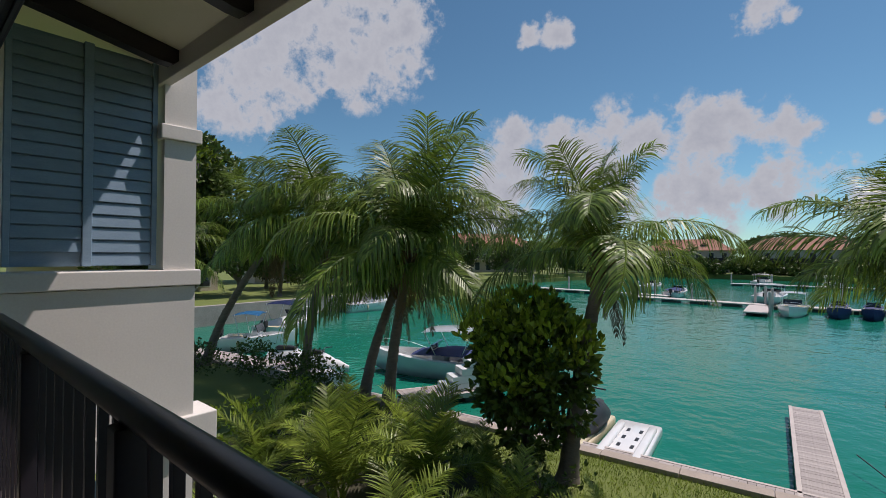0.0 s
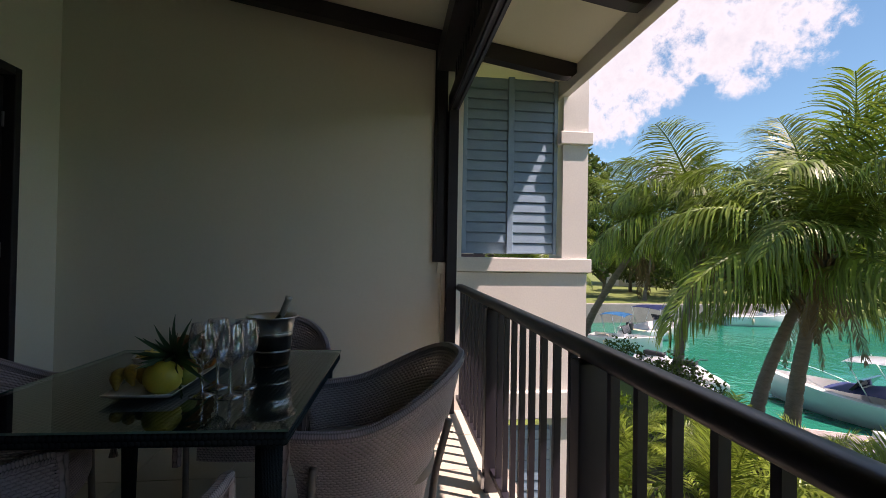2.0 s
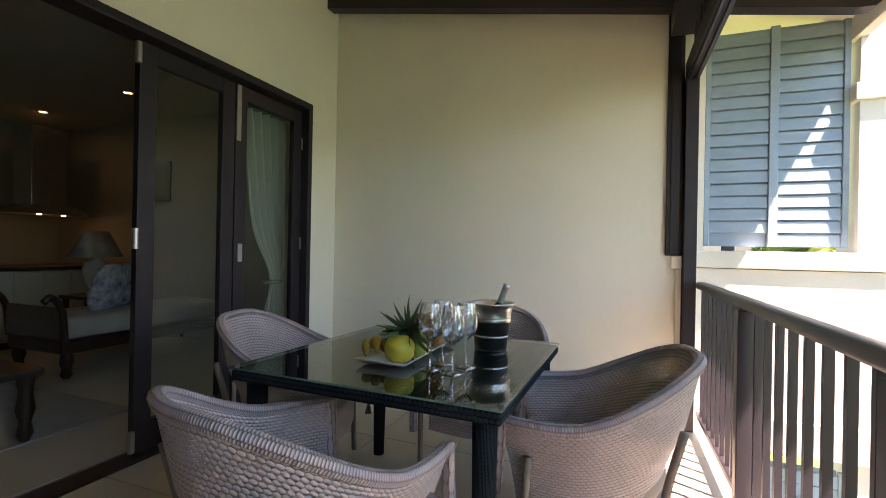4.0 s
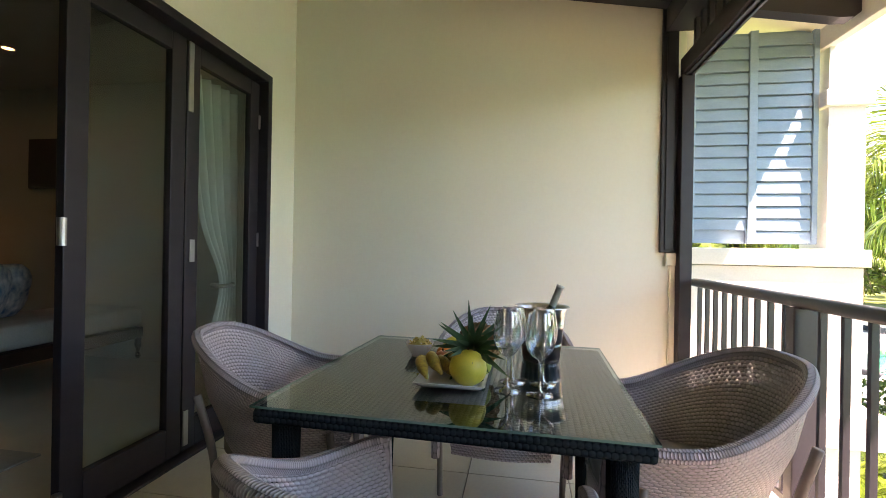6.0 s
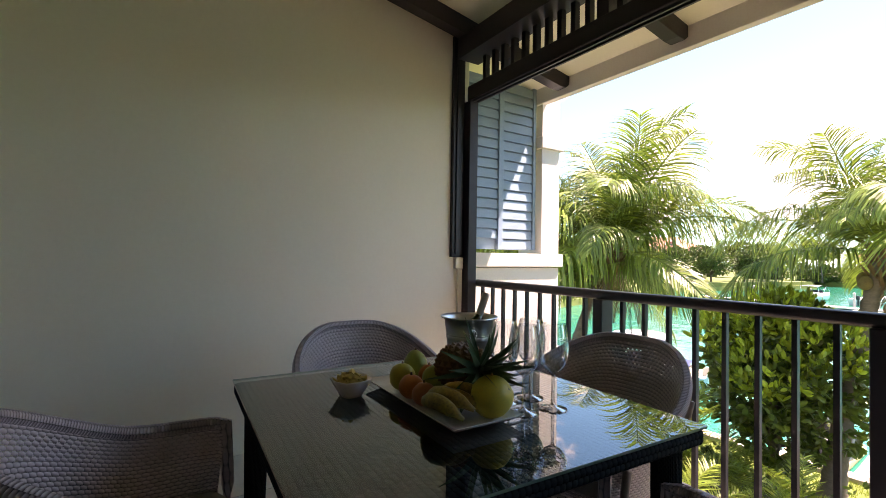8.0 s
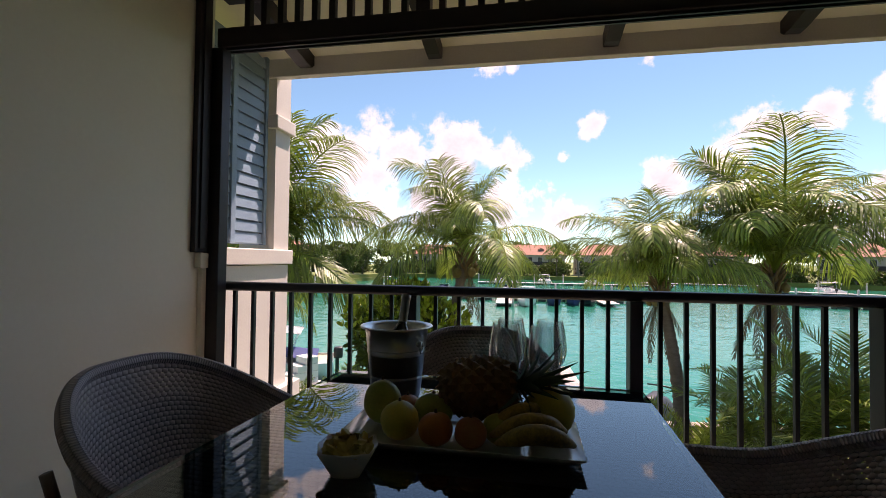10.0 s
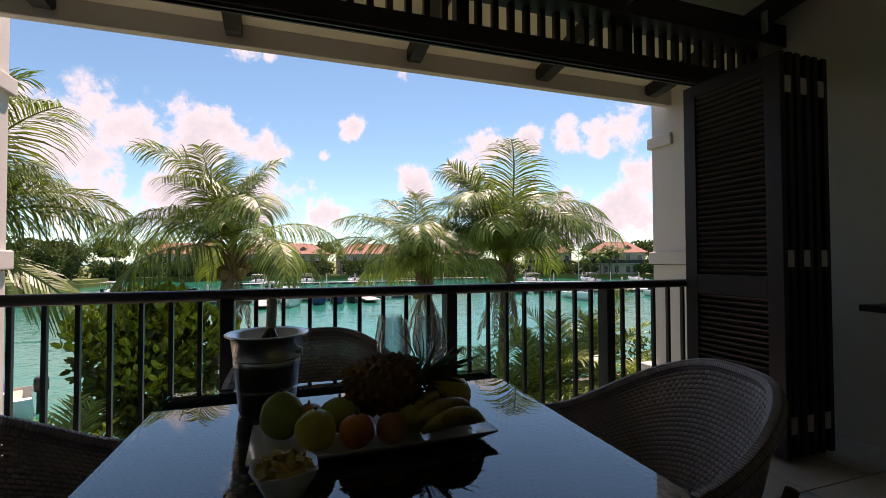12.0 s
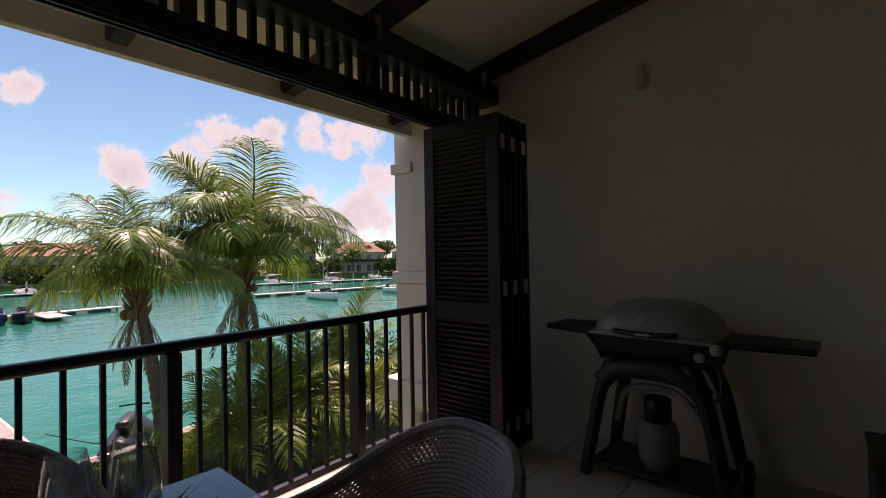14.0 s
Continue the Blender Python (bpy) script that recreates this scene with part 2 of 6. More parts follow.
GROUT = material("grey_grout", (0.30, 0.27, 0.23), None, 9, 0.9)
STEEL = material("polished_steel", (0.72, 0.71, 0.70), (0.66, 0.65, 0.64), 8, 0.30, 1.0)
SATIN = material("satin_steel", (0.55, 0.55, 0.55), (0.46, 0.46, 0.46), 12, 0.35, 1.0)
GLASS_TOP = pane_material("table_glass", (0.38, 0.60, 0.60), 1.35)
GLASS_EDGE = material("green_glass_edge", (0.12, 0.24, 0.21), None, 20, 0.1, coat=0.4)
GLASS_DOOR = pane_material("door_glass", (0.86, 0.92, 0.90))
CRYSTAL = pane_material("clear_glass", (0.94, 0.96, 0.98), 3.8)
WICKER = weave_material("grey_wicker", (0.60, 0.505, 0.505), (0.47, 0.395, 0.39), 84, 40, True)
WICKER_RIM = weave_material("grey_wicker_rim", (0.52, 0.435, 0.435), (0.39, 0.325, 0.33), 230, 6)
WICKER_DARK = weave_material("dark_wicker", (0.018, 0.026, 0.030), (0.028, 0.037, 0.043), 56, 56, False, 0.85)
WICKER_DARK.node_tree.nodes["Principled BSDF"].inputs["Specular IOR Level"].default_value = 0.0
TUBE = material("brown_tube", (0.22, 0.18, 0.16), None, 14, 0.45)
CUSHION = material("taupe_cloth", (0.30, 0.27, 0.23), (0.25, 0.22, 0.19), 9, 0.9, bump=0.3, fine=300)
CHINA = material("white_china", (0.78, 0.77, 0.74), (0.74, 0.73, 0.70), 4, 0.15, coat=0.3)
PALM = material("palm_leaf", (0.225, 0.300, 0.040), (0.095, 0.155, 0.024), 1.4, 0.44, sheer=0.32, vary=0.22, fine=9, island=0.5)
ARECA = material("areca_leaf", (0.27, 0.335, 0.045), (0.145, 0.21, 0.030), 1.6, 0.40, sheer=0.42, vary=0.2, fine=9, island=0.5)
DEADLEAF = material("dry_palm_leaf", (0.20, 0.13, 0.06), (0.12, 0.075, 0.04), 3, 0.8, vary=0.2)
BUSHLEAF = material("glossy_leaf", (0.125, 0.185, 0.026), (0.062, 0.10, 0.016), 1.2, 0.35, sheer=0.3, fine=6, island=0.5)
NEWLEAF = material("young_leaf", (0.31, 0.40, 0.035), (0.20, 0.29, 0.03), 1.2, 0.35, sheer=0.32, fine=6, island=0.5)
TREELEAF = material("tree_leaf", (0.100, 0.145, 0.022), (0.050, 0.080, 0.014), 0.6, 0.5, sheer=0.2, fine=4, island=0.5)
BARK = material("palm_bark", (0.21, 0.17, 0.135), (0.11, 0.09, 0.07), 5, 0.9, bump=0.6, fine=26, stretch=(1, 1, 3))
GRASS = material("lawn", (0.155, 0.19, 0.040), (0.10, 0.135, 0.026), 0.9, 0.9, bump=0.7, fine=55)
SOIL = material("shrub_soil", (0.055, 0.045, 0.028), (0.04, 0.05, 0.018), 1.5, 0.95, bump=0.8, fine=18)
WATER = water_material()
PLANK = material("weathered_deck", (0.42, 0.37, 0.34), (0.30, 0.265, 0.25), 4, 0.8, bump=0.3, fine=40, vary=0.16, stretch=(1, 6, 1))
STONE = material("quay_stone", (0.36, 0.33, 0.30), (0.24, 0.22, 0.20), 1.4, 0.9, bump=0.5, fine=14)
KERB = material("quay_kerb", (0.42, 0.35, 0.29), (0.32, 0.27, 0.23), 2, 0.85, bump=0.3, fine=20)
GEL = material("white_gelcoat", (0.80, 0.80, 0.78), (0.74, 0.74, 0.73), 2, 0.18, coat=0.4)
HULLBLUE = material("pale_blue_hull", (0.55, 0.66, 0.72), (0.50, 0.62, 0.68), 2, 0.2, coat=0.4)
NAVY = material("navy_canvas", (0.018, 0.035, 0.14), (0.014, 0.026, 0.10), 5, 0.75, bump=0.2)
AZURE = material("azure_canvas", (0.02, 0.20, 0.42), (0.02, 0.16, 0.36), 5, 0.75, bump=0.2)
BLACK = material("black_plastic", (0.016, 0.016, 0.018), (0.024, 0.024, 0.026), 8, 0.42, bump=0.05)
ROOFRED = material("terracotta_roof", (0.40, 0.17, 0.11), (0.30, 0.13, 0.085), 1.5, 0.8, bump=0.4, fine=7)
HOUSE = material("house_wall", (0.52, 0.45, 0.36), (0.45, 0.39, 0.31), 0.6, 0.85)
DARKPANE = material("dark_window", (0.03, 0.035, 0.04), None, 2, 0.1, coat=0.3)


# ---------------------------------------------------------------- building blocks
def thing(name, label, category, m=None, group="", kind=""):
    ob = new(name)
    ob.empty_display_size = 0.1
    if m is not None:
        ob.matrix_world = m
    return tagged(ob, label, category, group, kind)


def part(name, bm, mat, parent=None, label="", smooth=False):
    """Links a bmesh as one mesh object under a thing or a part."""
    me = bpy.data.meshes.new(name)
    bm.to_mesh(me)
    bm.free()
    return mesh_part(name, me, mat, parent, label, smooth)


def mesh_part(name, me, mat, parent=None, label="", smooth=False):
    if not me.materials:
        me.materials.append(mat)
    if smooth:
        for p in me.polygons:
            p.use_smooth = True
    ob = new(name, me)
    if parent is not None:
        ob.parent = parent
    if label:
        ob["label"] = label
    return ob


def share(name, me, parent, m):
    """Another object on the same mesh, at m under its parent."""
    ob = new(name, me)
    ob.parent = parent
    ob.matrix_basis = m
    return ob


def box(bm, x0, x1, y0, y1, z0, z1, bevel=0.0, m=None):
    r = bmesh.ops.create_cube(bm, size=1.0)
    vs = r["verts"]
    for v in vs:
        v.co = Vector(((x0 + x1) / 2 + v.co.x * (x1 - x0), (y0 + y1) / 2 + v.co.y * (y1 - y0), (z0 + z1) / 2 + v.co.z * (z1 - z0)))
    if bevel:
        es = list({e for v in vs for e in v.link_edges})
        vs = [v for v in bmesh.ops.bevel(bm, geom=es, offset=bevel, segments=2, affect="EDGES", profile=0.5)["verts"]] or vs
    if m is not None:
        bmesh.ops.transform(bm, matrix=m, verts=list({v for v in vs if v.is_valid}))
    return bm


def boxed(*a, bevel=0.0, m=None):
    return box(bmesh.new(), *a, bevel=bevel, m=m)


def prism(points, y0, y1, axis="x"):
    """A polygon in one plane pushed along an axis: 'x' takes (y, z) points, 'y' takes (x, z), 'z' takes (x, y)."""
    bm = bmesh.new()
    def at(p, d):
        return (d, p[0], p[1]) if axis == "x" else (p[0], d, p[1]) if axis == "y" else (p[0], p[1], d)
    a, b = [bm.verts.new(at(p, y0)) for p in points], [bm.verts.new(at(p, y1)) for p in points]
    bm.faces.new(a)
    bm.faces.new(b[::-1])
    for i in range(len(points)):
        j = (i + 1) % len(points)
        bm.faces.new((a[i], b[i], b[j], a[j]))
    bmesh.ops.recalc_face_normals(bm, faces=bm.faces)
    return bm


def lathe(profile, steps=28, bm=None, at=(0, 0, 0)):
    """Turns (radius, height) points round the z axis."""
    bm = bm or bmesh.new()
    rings = []
    for r, z in profile:
        rings.append([bm.verts.new((at[0] + r * math.cos(2 * math.pi * i / steps), at[1] + r * math.sin(2 * math.pi * i / steps), at[2] + z)) for i in range(steps)] if r > 1e-5 else [bm.verts.new((at[0], at[1], at[2] + z))])
    for a, b in zip(rings, rings[1:]):
        for i in range(steps):
            j = (i + 1) % steps
            if len(a) == 1 and len(b) > 1:
                bm.faces.new((a[0], b[j], b[i]))
            elif len(b) == 1 and len(a) > 1:
                bm.faces.new((a[i], a[j], b[0]))
            elif len(a) > 1:
                bm.faces.new((a[i], a[j], b[j], b[i]))
    bmesh.ops.recalc_face_normals(bm, faces=bm.faces)
    return bm


def tube(points, radius, sides=8, bm=None, flat=1.0):
    """A round bar along points; radius may be a list."""
    bm = bm or bmesh.new()
    pts = [Vector(p) for p in points]
    uv = bm.loops.layers.uv.verify()
    rings = []
    for i, p in enumerate(pts):
        d = (pts[min(i + 1, len(pts) - 1)] - pts[max(i - 1, 0)]).normalized()
        side = d.cross(Vector((0, 0, 1)))
        side = side.normalized() if side.length > 1e-3 else Vector((1, 0, 0))
        up = side.cross(d).normalized()
        r = radius[i] if isinstance(radius, (list, tuple)) else radius
        rings.append([bm.verts.new(p + side * (r * math.cos(2 * math.pi * k / sides)) + up * (flat * r * math.sin(2 * math.pi * k / sides))) for k in range(sides)])
    for i, (a, b) in enumerate(zip(rings, rings[1:])):
        for k in range(sides):
            j = (k + 1) % sides
            f = bm.faces.new((a[k], a[j], b[j], b[k]))
            for lp, c in zip(f.loops, ((i, k), (i, k + 1), (i + 1, k + 1), (i + 1, k))):
                lp[uv].uv = (c[0] / (len(pts) - 1), c[1] / sides)
    bm.faces.new(rings[0][::-1])
    bm.faces.new(rings[-1])
    return bm


def ball(radius, squash=(1, 1, 1), lumps=0.0, seed=0, detail=3):
    bm = bmesh.new()
    bmesh.ops.create_icosphere(bm, subdivisions=detail, radius=radius)
    for v in bm.verts:
        k = 1 + lumps * noise.noise(v.co * (1.6 / radius) + Vector((seed * 3.1, seed, 0)))
        v.co = Vector((v.co.x * squash[0], v.co.y * squash[1], v.co.z * squash[2])) * k
    return bm


def bent(points, n=12):
    """A smooth line through control points (Catmull-Rom)."""
    p = [Vector(q) for q in points]
    p = [2 * p[0] - p[1]] + p + [2 * p[-1] - p[-2]]
    out = []
    for i in range(1, len(p) - 2):
        for k in range(n):
            t = k / n
            out.append(0.5 * (2 * p[i] + (p[i + 1] - p[i - 1]) * t + (2 * p[i - 1] - 5 * p[i] + 4 * p[i + 1] - p[i + 2]) * t * t + (3 * p[i] - p[i - 1] - 3 * p[i + 1] + p[i + 2]) * t ** 3))
    return out + [p[-2]]


def structure(name, bm, mat, label="", category="", smooth=False):
    return tagged(part(name, bm, mat, None, "", smooth), label, category, "", "structure")


# ---------------------------------------------------------------- the balcony's shell
XL, XR, YB = -3.695, 1.38, -2.78          # side walls and door wall
RAIL_Y, GROUND, SEA = 0.26, -3.2, -3.9
WING = -3.87                              # face of the projecting side wing


def rafter_z(y):
    """Height of the rafters' underside."""
    return 2.912 - 0.172 * y


def roof_prism(x0, x1, y0, y1, below, above):
    return prism([(y0, rafter_z(y0) + below), (y1, rafter_z(y1) + below), (y1, rafter_z(y1) + above), (y0, rafter_z(y0) + above)], x0, x1)


def side_wall(x0, x1):
    """A wall along y whose head follows the roof's slope."""
    return prism([(YB - 0.2, -0.012), (0.20, -0.012), (0.20, rafter_z(0.20) + 0.128), (YB - 0.2, rafter_z(YB - 0.2) + 0.128)], x0, x1)


structure("wall_lower", boxed(XL - 0.3, XR + 0.3, -8.4, 0.05, GROUND - 0.2, -0.252), OUTER, "pale rendered storey under the balcony", "wall")
structure("floor", boxed(XL - 0.2, XR + 0.2, YB - 0.2, 0.42, -0.25, -0.012, bevel=0.004), GROUT, "beige tiled balcony floor slab", "floor")
structure("wall_left", side_wall(XL - 0.3, XL), PLASTER, "plain cream plastered side wall of the balcony", "wall")
structure("wall_right", side_wall(XR, XR + 0.3), PLASTER, "plain cream plastered side wall behind the barbecue", "wall")
DOOR_L, DOOR_R, DOOR_T = -3.315, 0.60, 2.447
back = bmesh.new()
box(back, XL, DOOR_L, YB - 0.2, YB, -0.012, 3.53)
box(back, DOOR_R, XR, YB - 0.2, YB, -0.012, 3.53)
box(back, DOOR_L, DOOR_R, YB - 0.2, YB, DOOR_T, 3.53)
structure("wall_back", back, PLASTER, "cream plastered wall round the folding doors", "wall")
structure("ceiling", roof_prism(XL - 0.6, XR + 0.6, YB - 0.2, 1.20, 0.13, 0.20), SOFFIT, "sloping cream boarded balcony ceiling", "ceiling")
structure("roof", roof_prism(XL - 4.5, XR + 4.5, YB - 4.0, 1.26, 0.205, 0.255), ROOFRED, "terracotta tiled roof over the balcony", "roof")
structure("trim_eave", boxed(XL - 0.6, XR + 0.6, 1.172, 1.245, 2.69, 2.90, bevel=0.006), OUTER, "cream eave beam along the roof edge", "beam")
for x in (-3.57, -2.50, -1.21, -0.05, 1.15):
    y0, y1 = YB, 1.168
    pts = [(y0, rafter_z(y0)), (1.05, rafter_z(1.05)), (1.13, rafter_z(1.13) + 0.012), (y1, rafter_z(y1) + 0.05), (y1, rafter_z(y1) + 0.128), (y0, rafter_z(y0) + 0.128)]
    r = tagged(part("rafter", prism(pts, x - 0.05, x + 0.05), DARKWOOD), "dark stained timber rafter under the ceiling", "rafter", "roof rafters", "structure")
    if -3.5 < x:
        part("bracket", boxed(x - 0.062, x - 0.05, -0.01, 0.035, 2.80, 2.96, bevel=0.002), SATIN, r, "small steel angle bracket")

# the wing walls that carry the shutters and the eaves
def wing(side, name):
    """side -1: the wing at the left end, 1: its mirror image at the right end."""
    fx = WING if side < 0 else 1.43
    band = 2.263 if side < 0 else 2.31
    def bx(bm, d0, d1, y0, y1, z0, z1, bev=0.004):
        a, b = fx + side * d0, fx + side * d1
        return box(bm, min(a, b), max(a, b), y0, y1, z0, z1, bevel=bev)
    bm = bmesh.new()
    bx(bm, 0.0, 0.32, 0.20, 1.432, -0.02, 1.12, 0)
    w = structure(name, bm, OUTER, "pale rendered wing wall with a shuttered opening", "wall")
    jambs = ((1.20, 1.432, 1.251, 2.95), (0.20, 0.30, 1.251, 2.95)) if side < 0 else ((0.20, 1.432, 1.251, 2.95),)
    for y0, y1, z0, z1 in jambs + ((0.20, 0.55, GROUND - 0.2, -0.15), (1.20, 1.432, GROUND - 0.2, -0.15)):
        part("pier", bx(bmesh.new(), 0.0, 0.32, y0, y1, z0, z1, 0), OUTER, w)
    part("ledge", bx(bmesh.new(), -0.03, 0.33, 0.205, 1.466, 1.126, 1.25, 0.008), OUTER, w, "projecting rendered window ledge")
    part("capital", bx(bmesh.new(), -0.035, 0.33, 1.165, 1.466, band, band + 0.114, 0.008), OUTER, w, "rendered band round the pilaster")
    part("string_course", bx(bmesh.new(), -0.05, 0.33, 0.36, 1.60, -0.145, 0.09, 0.01), OUTER, w, "projecting rendered floor band")
    # shutters
    for low, high, tag in ((1.285, 2.86, "upper"), (-2.0, -0.25, "lower")):
        if side > 0 and tag == "upper":
            continue
        y0, y1 = (0.31, 1.17) if tag == "upper" else (0.57, 1.18)
        s = tagged(thing("shutter", "blue-grey painted louvred wooden shutter pair", "shutter", pose(fx + side * 0.075, 0, 0), "wing shutters"), kind="")
        mid = (y0 + y1) / 2
        for a, b in ((y0, y0 + 0.035), (mid - 0.028, mid + 0.028), (y1 - 0.035, y1)):
            part("stile", boxed(-0.022, 0.022, a, b, low, high, bevel=0.004), BLUEWOOD, s)
        # added backing, no real shutter part: blocks the sky so slat gaps stay dark
        part("back_board", boxed(*sorted((side * 0.026, side * 0.034)), y0 + 0.036, y1 - 0.036, low, high), BLUEWOOD, s)
        n = int((high - low) / 0.0885)
        me = None
        for a, b in ((y0 + 0.036, mid - 0.029), (mid + 0.029, y1 - 0.036)):
            me = None
            for i in range(n):
                z = low + 0.048 + i * (high - low - 0.03) / n
                if me is None:
                    ob = part("slat", boxed(-0.006, 0.006, a, b, -0.0405, 0.0405, bevel=0.002), BLUEWOOD, s)
                    me = ob.data
                    ob.matrix_basis = pose(0, 0, z, 0, side * 6, 0)
                else:
                    share("slat", me, s, pose(0, 0, z, 0, side * 6, 0))
    return w


wing(-1, "wall_wing_left")
wing(1, "wall_wing_right")

# dark frame of the opening
head = tagged(part("frame_head", boxed(-3.63, XR - 0.02, 0.138, 0.225, 2.441, 2.555, bevel=0.005), DARKWOOD), "dark timber head frame with a slatted frieze", "frame", "", "structure")
part("track", boxed(-3.58, XR - 0.03, 0.155, 0.168, 2.424, 2.440), DARKMETAL, head)
part("track", boxed(-3.58, XR - 0.03, 0.195, 0.208, 2.424, 2.440), DARKMETAL, head)
part("top_rail", boxed(-3.63, XR - 0.02, 0.04, 0.24, 2.75, 2.915, bevel=0.005), DARKWOOD, head)
bar = part("slat", boxed(-0.018, 0.018, 0.165, 0.205, 2.556, 2.749), DARKWOOD, head).data
x = -3.56
bpy.data.objects["slat"].location.x = x
k = 0
while x < XR - 0.2:
    k += 1
    x += 0.108
    if k % 11 == 0:
        part("post", boxed(x - 0.04, x + 0.04, 0.16, 0.235, 2.556, 2.749, bevel=0.003), DARKWOOD, head)
    else:
        share("slat", bar, head, pose(x, 0, 0))
structure("jamb_left", boxed(XL + 0.003, -3.59, 0.139, 0.220, 0.0, 2.44, bevel=0.005), DARKWOOD, "dark timber jamb of the balcony opening", "jamb")
structure("jamb_right", boxed(XR - 0.10, XR - 0.02, 0.139, 0.220, 0.0, 2.434, bevel=0.005), DARKWOOD, "dark timber jamb of the balcony opening", "jamb")
casing = structure("casing_left", boxed(XL + 0.001, XL + 0.036, 0.032, 0.137, 1.208, 2.95, bevel=0.004), DARKWOOD, "dark timber casing box on the side wall", "casing")
part("fluting", boxed(XL + 0.037, XL + 0.048, 0.058, 0.118, 1.23, 2.93, bevel=0.003), DARKWOOD, casing)
pier = structure("trim_pier", boxed(XL + 0.001, XL + 0.032, 0.100, 0.137, 0.0, 1.115, bevel=0.005), PLASTER, "narrow cream plaster pier under the casing", "trim")
part("cap", boxed(XL + 0.001, XL + 0.045, 0.070, 0.137, 1.116, 1.205, bevel=0.005), PLASTER, pier)

# balustrade
rail = thing("balustrade", "dark painted metal balcony balustrade with square bars", "railing", kind="structure")
part("handrail", boxed(-3.66, XR, RAIL_Y - 0.035, RAIL_Y + 0.035, 0.978, 1.032, bevel=0.02), DARKMETAL, rail, smooth=True)
part("bottom_rail", boxed(-3.66, XR, RAIL_Y - 0.02, RAIL_Y + 0.02, 0.095, 0.13, bevel=0.004), DARKMETAL, rail)
posts = (-2.43, -1.238, -0.115, 1.08)
for px in posts:
    part("post", boxed(px - 0.032, px + 0.032, RAIL_Y - 0.05, RAIL_Y + 0.05, 0.0, 0.98, bevel=0.005), DARKMETAL, rail)
    part("bracket", boxed(px - 0.05, px + 0.05, RAIL_Y - 0.07, RAIL_Y - 0.052, 0.03, 0.09, bevel=0.004), SATIN, rail, "steel foot bracket")
baluster = None
edges = (-3.68,) + posts + (XR,)
for a, b in zip(edges, edges[1:]):
    n = max(1, round((b - a) / 0.126) - 1)
    for i in range(1, n + 1):
        px = a + (b - a) * i / (n + 1)
        if baluster is None:
            baluster = part("baluster", boxed(-0.010, 0.010, RAIL_Y - 0.012, RAIL_Y + 0.012, 0.131, 0.979), DARKMETAL, rail)
            baluster.location.x = px
        else:
            share("baluster", baluster.data, rail, pose(px, 0, 0))

# folded louvred doors stacked at the right end of the opening
def louvre_leaf(x, y0=-0.452, y1=0.222, hinge=True):
    t = thing("louvre_door", "dark stained louvred folding door leaf, folded open", "louvre door", pose(x, 0, 0), "folded louvre doors")
    z0, z1, w = 0.03, 2.395, 0.095
    for a, b in ((y0, y0 + w), (y1 - w, y1)):
        part("stile", boxed(-0.02, 0.02, a, b, z0, z1, bevel=0.003), DARKWOOD, t)
    for a, b in ((z0, 0.16), (0.945, 1.075), (2.31, z1)):
        part("rail", boxed(-0.0195, 0.0195, y0 + w, y1 - w, a, b, bevel=0.002), DARKWOOD, t)
    me = None
    for a, b in ((0.16, 0.945), (1.075, 2.31)):
        n = int((b - a) / 0.036)
        for i in range(n):
            m = pose(0, 0, a + 0.018 + i * (b - a) / n, 0, -38, 0)
            if me is None:
                ob = part("louvre", boxed(-0.0035, 0.0035, y0 + w - 0.004, y1 - w + 0.004, -0.021, 0.021), DARKWOOD, t)
                ob.matrix_basis, me = m, ob.data
            else:
                share("louvre", me, t, m)
    if hinge:
        for z in (0.22, 1.18, 2.20):
            h = part("hinge", boxed(0.012, 0.062, y0 - 0.006, y0 - 0.001, z - 0.05, z + 0.05, bevel=0.002), SATIN, t, "satin steel hinge")
    return t


for i, x in enumerate((0.566, 0.634, 0.702, 0.786, 0.854, 0.938)):
    louvre_leaf(x, hinge=i in (0, 2, 4))


# ---------------------------------------------------------------- folding glass doors and the room behind
def glass_leaf(x0, x1, turn=0.0, pull=True):
    w = x1 - x0
    t = thing("glass_door", "dark timber glazed folding door leaf", "door", pose(x0, YB - 0.07, 0, 0, 0, turn), "folding glass doors")
    for a, b in ((0, 0.105), (w - 0.105, w)):
        part("stile", boxed(a, b, -0.022, 0.022, 0.02, 2.375, bevel=0.004), DARKWOOD, t)
    for a, b in ((0.02, 0.19), (2.27, 2.375)):
        part("rail", boxed(0.105, w - 0.105, -0.0215, 0.0215, a, b, bevel=0.004), DARKWOOD, t)
    p = part("pane", boxed(0.1, w - 0.1, -0.003, 0.003, 0.18, 2.28), GLASS_DOOR, t)
    p.visible_shadow = False
    return t


doorframe = tagged(part("door_frame", boxed(DOOR_L + 0.001, DOOR_L + 0.055, YB - 0.14, YB + 0.025, 0.0, DOOR_T, bevel=0.006), DARKWOOD), "dark timber frame round the folding doors", "door frame", "", "structure")
part("head", boxed(DOOR_L + 0.056, DOOR_R, YB - 0.14, YB + 0.025, 2.39, DOOR_T, bevel=0.006), DARKWOOD, doorframe)
part("jamb", boxed(DOOR_R - 0.055, DOOR_R - 0.001, YB - 0.14, YB + 0.025, 0.0, 2.389, bevel=0.006), DARKWOOD, doorframe)
part("sill", boxed(DOOR_L + 0.056, DOOR_R - 0.056, YB - 0.13, YB + 0.02, -0.012, 0.012, bevel=0.004), DARKMETAL, doorframe)
leaf_a = glass_leaf(-3.262, -2.545)
part("flush_pull", boxed(0.645, 0.685, 0.023, 0.03, 1.105, 1.235, bevel=0.003), SATIN, leaf_a, "satin steel flush pull")
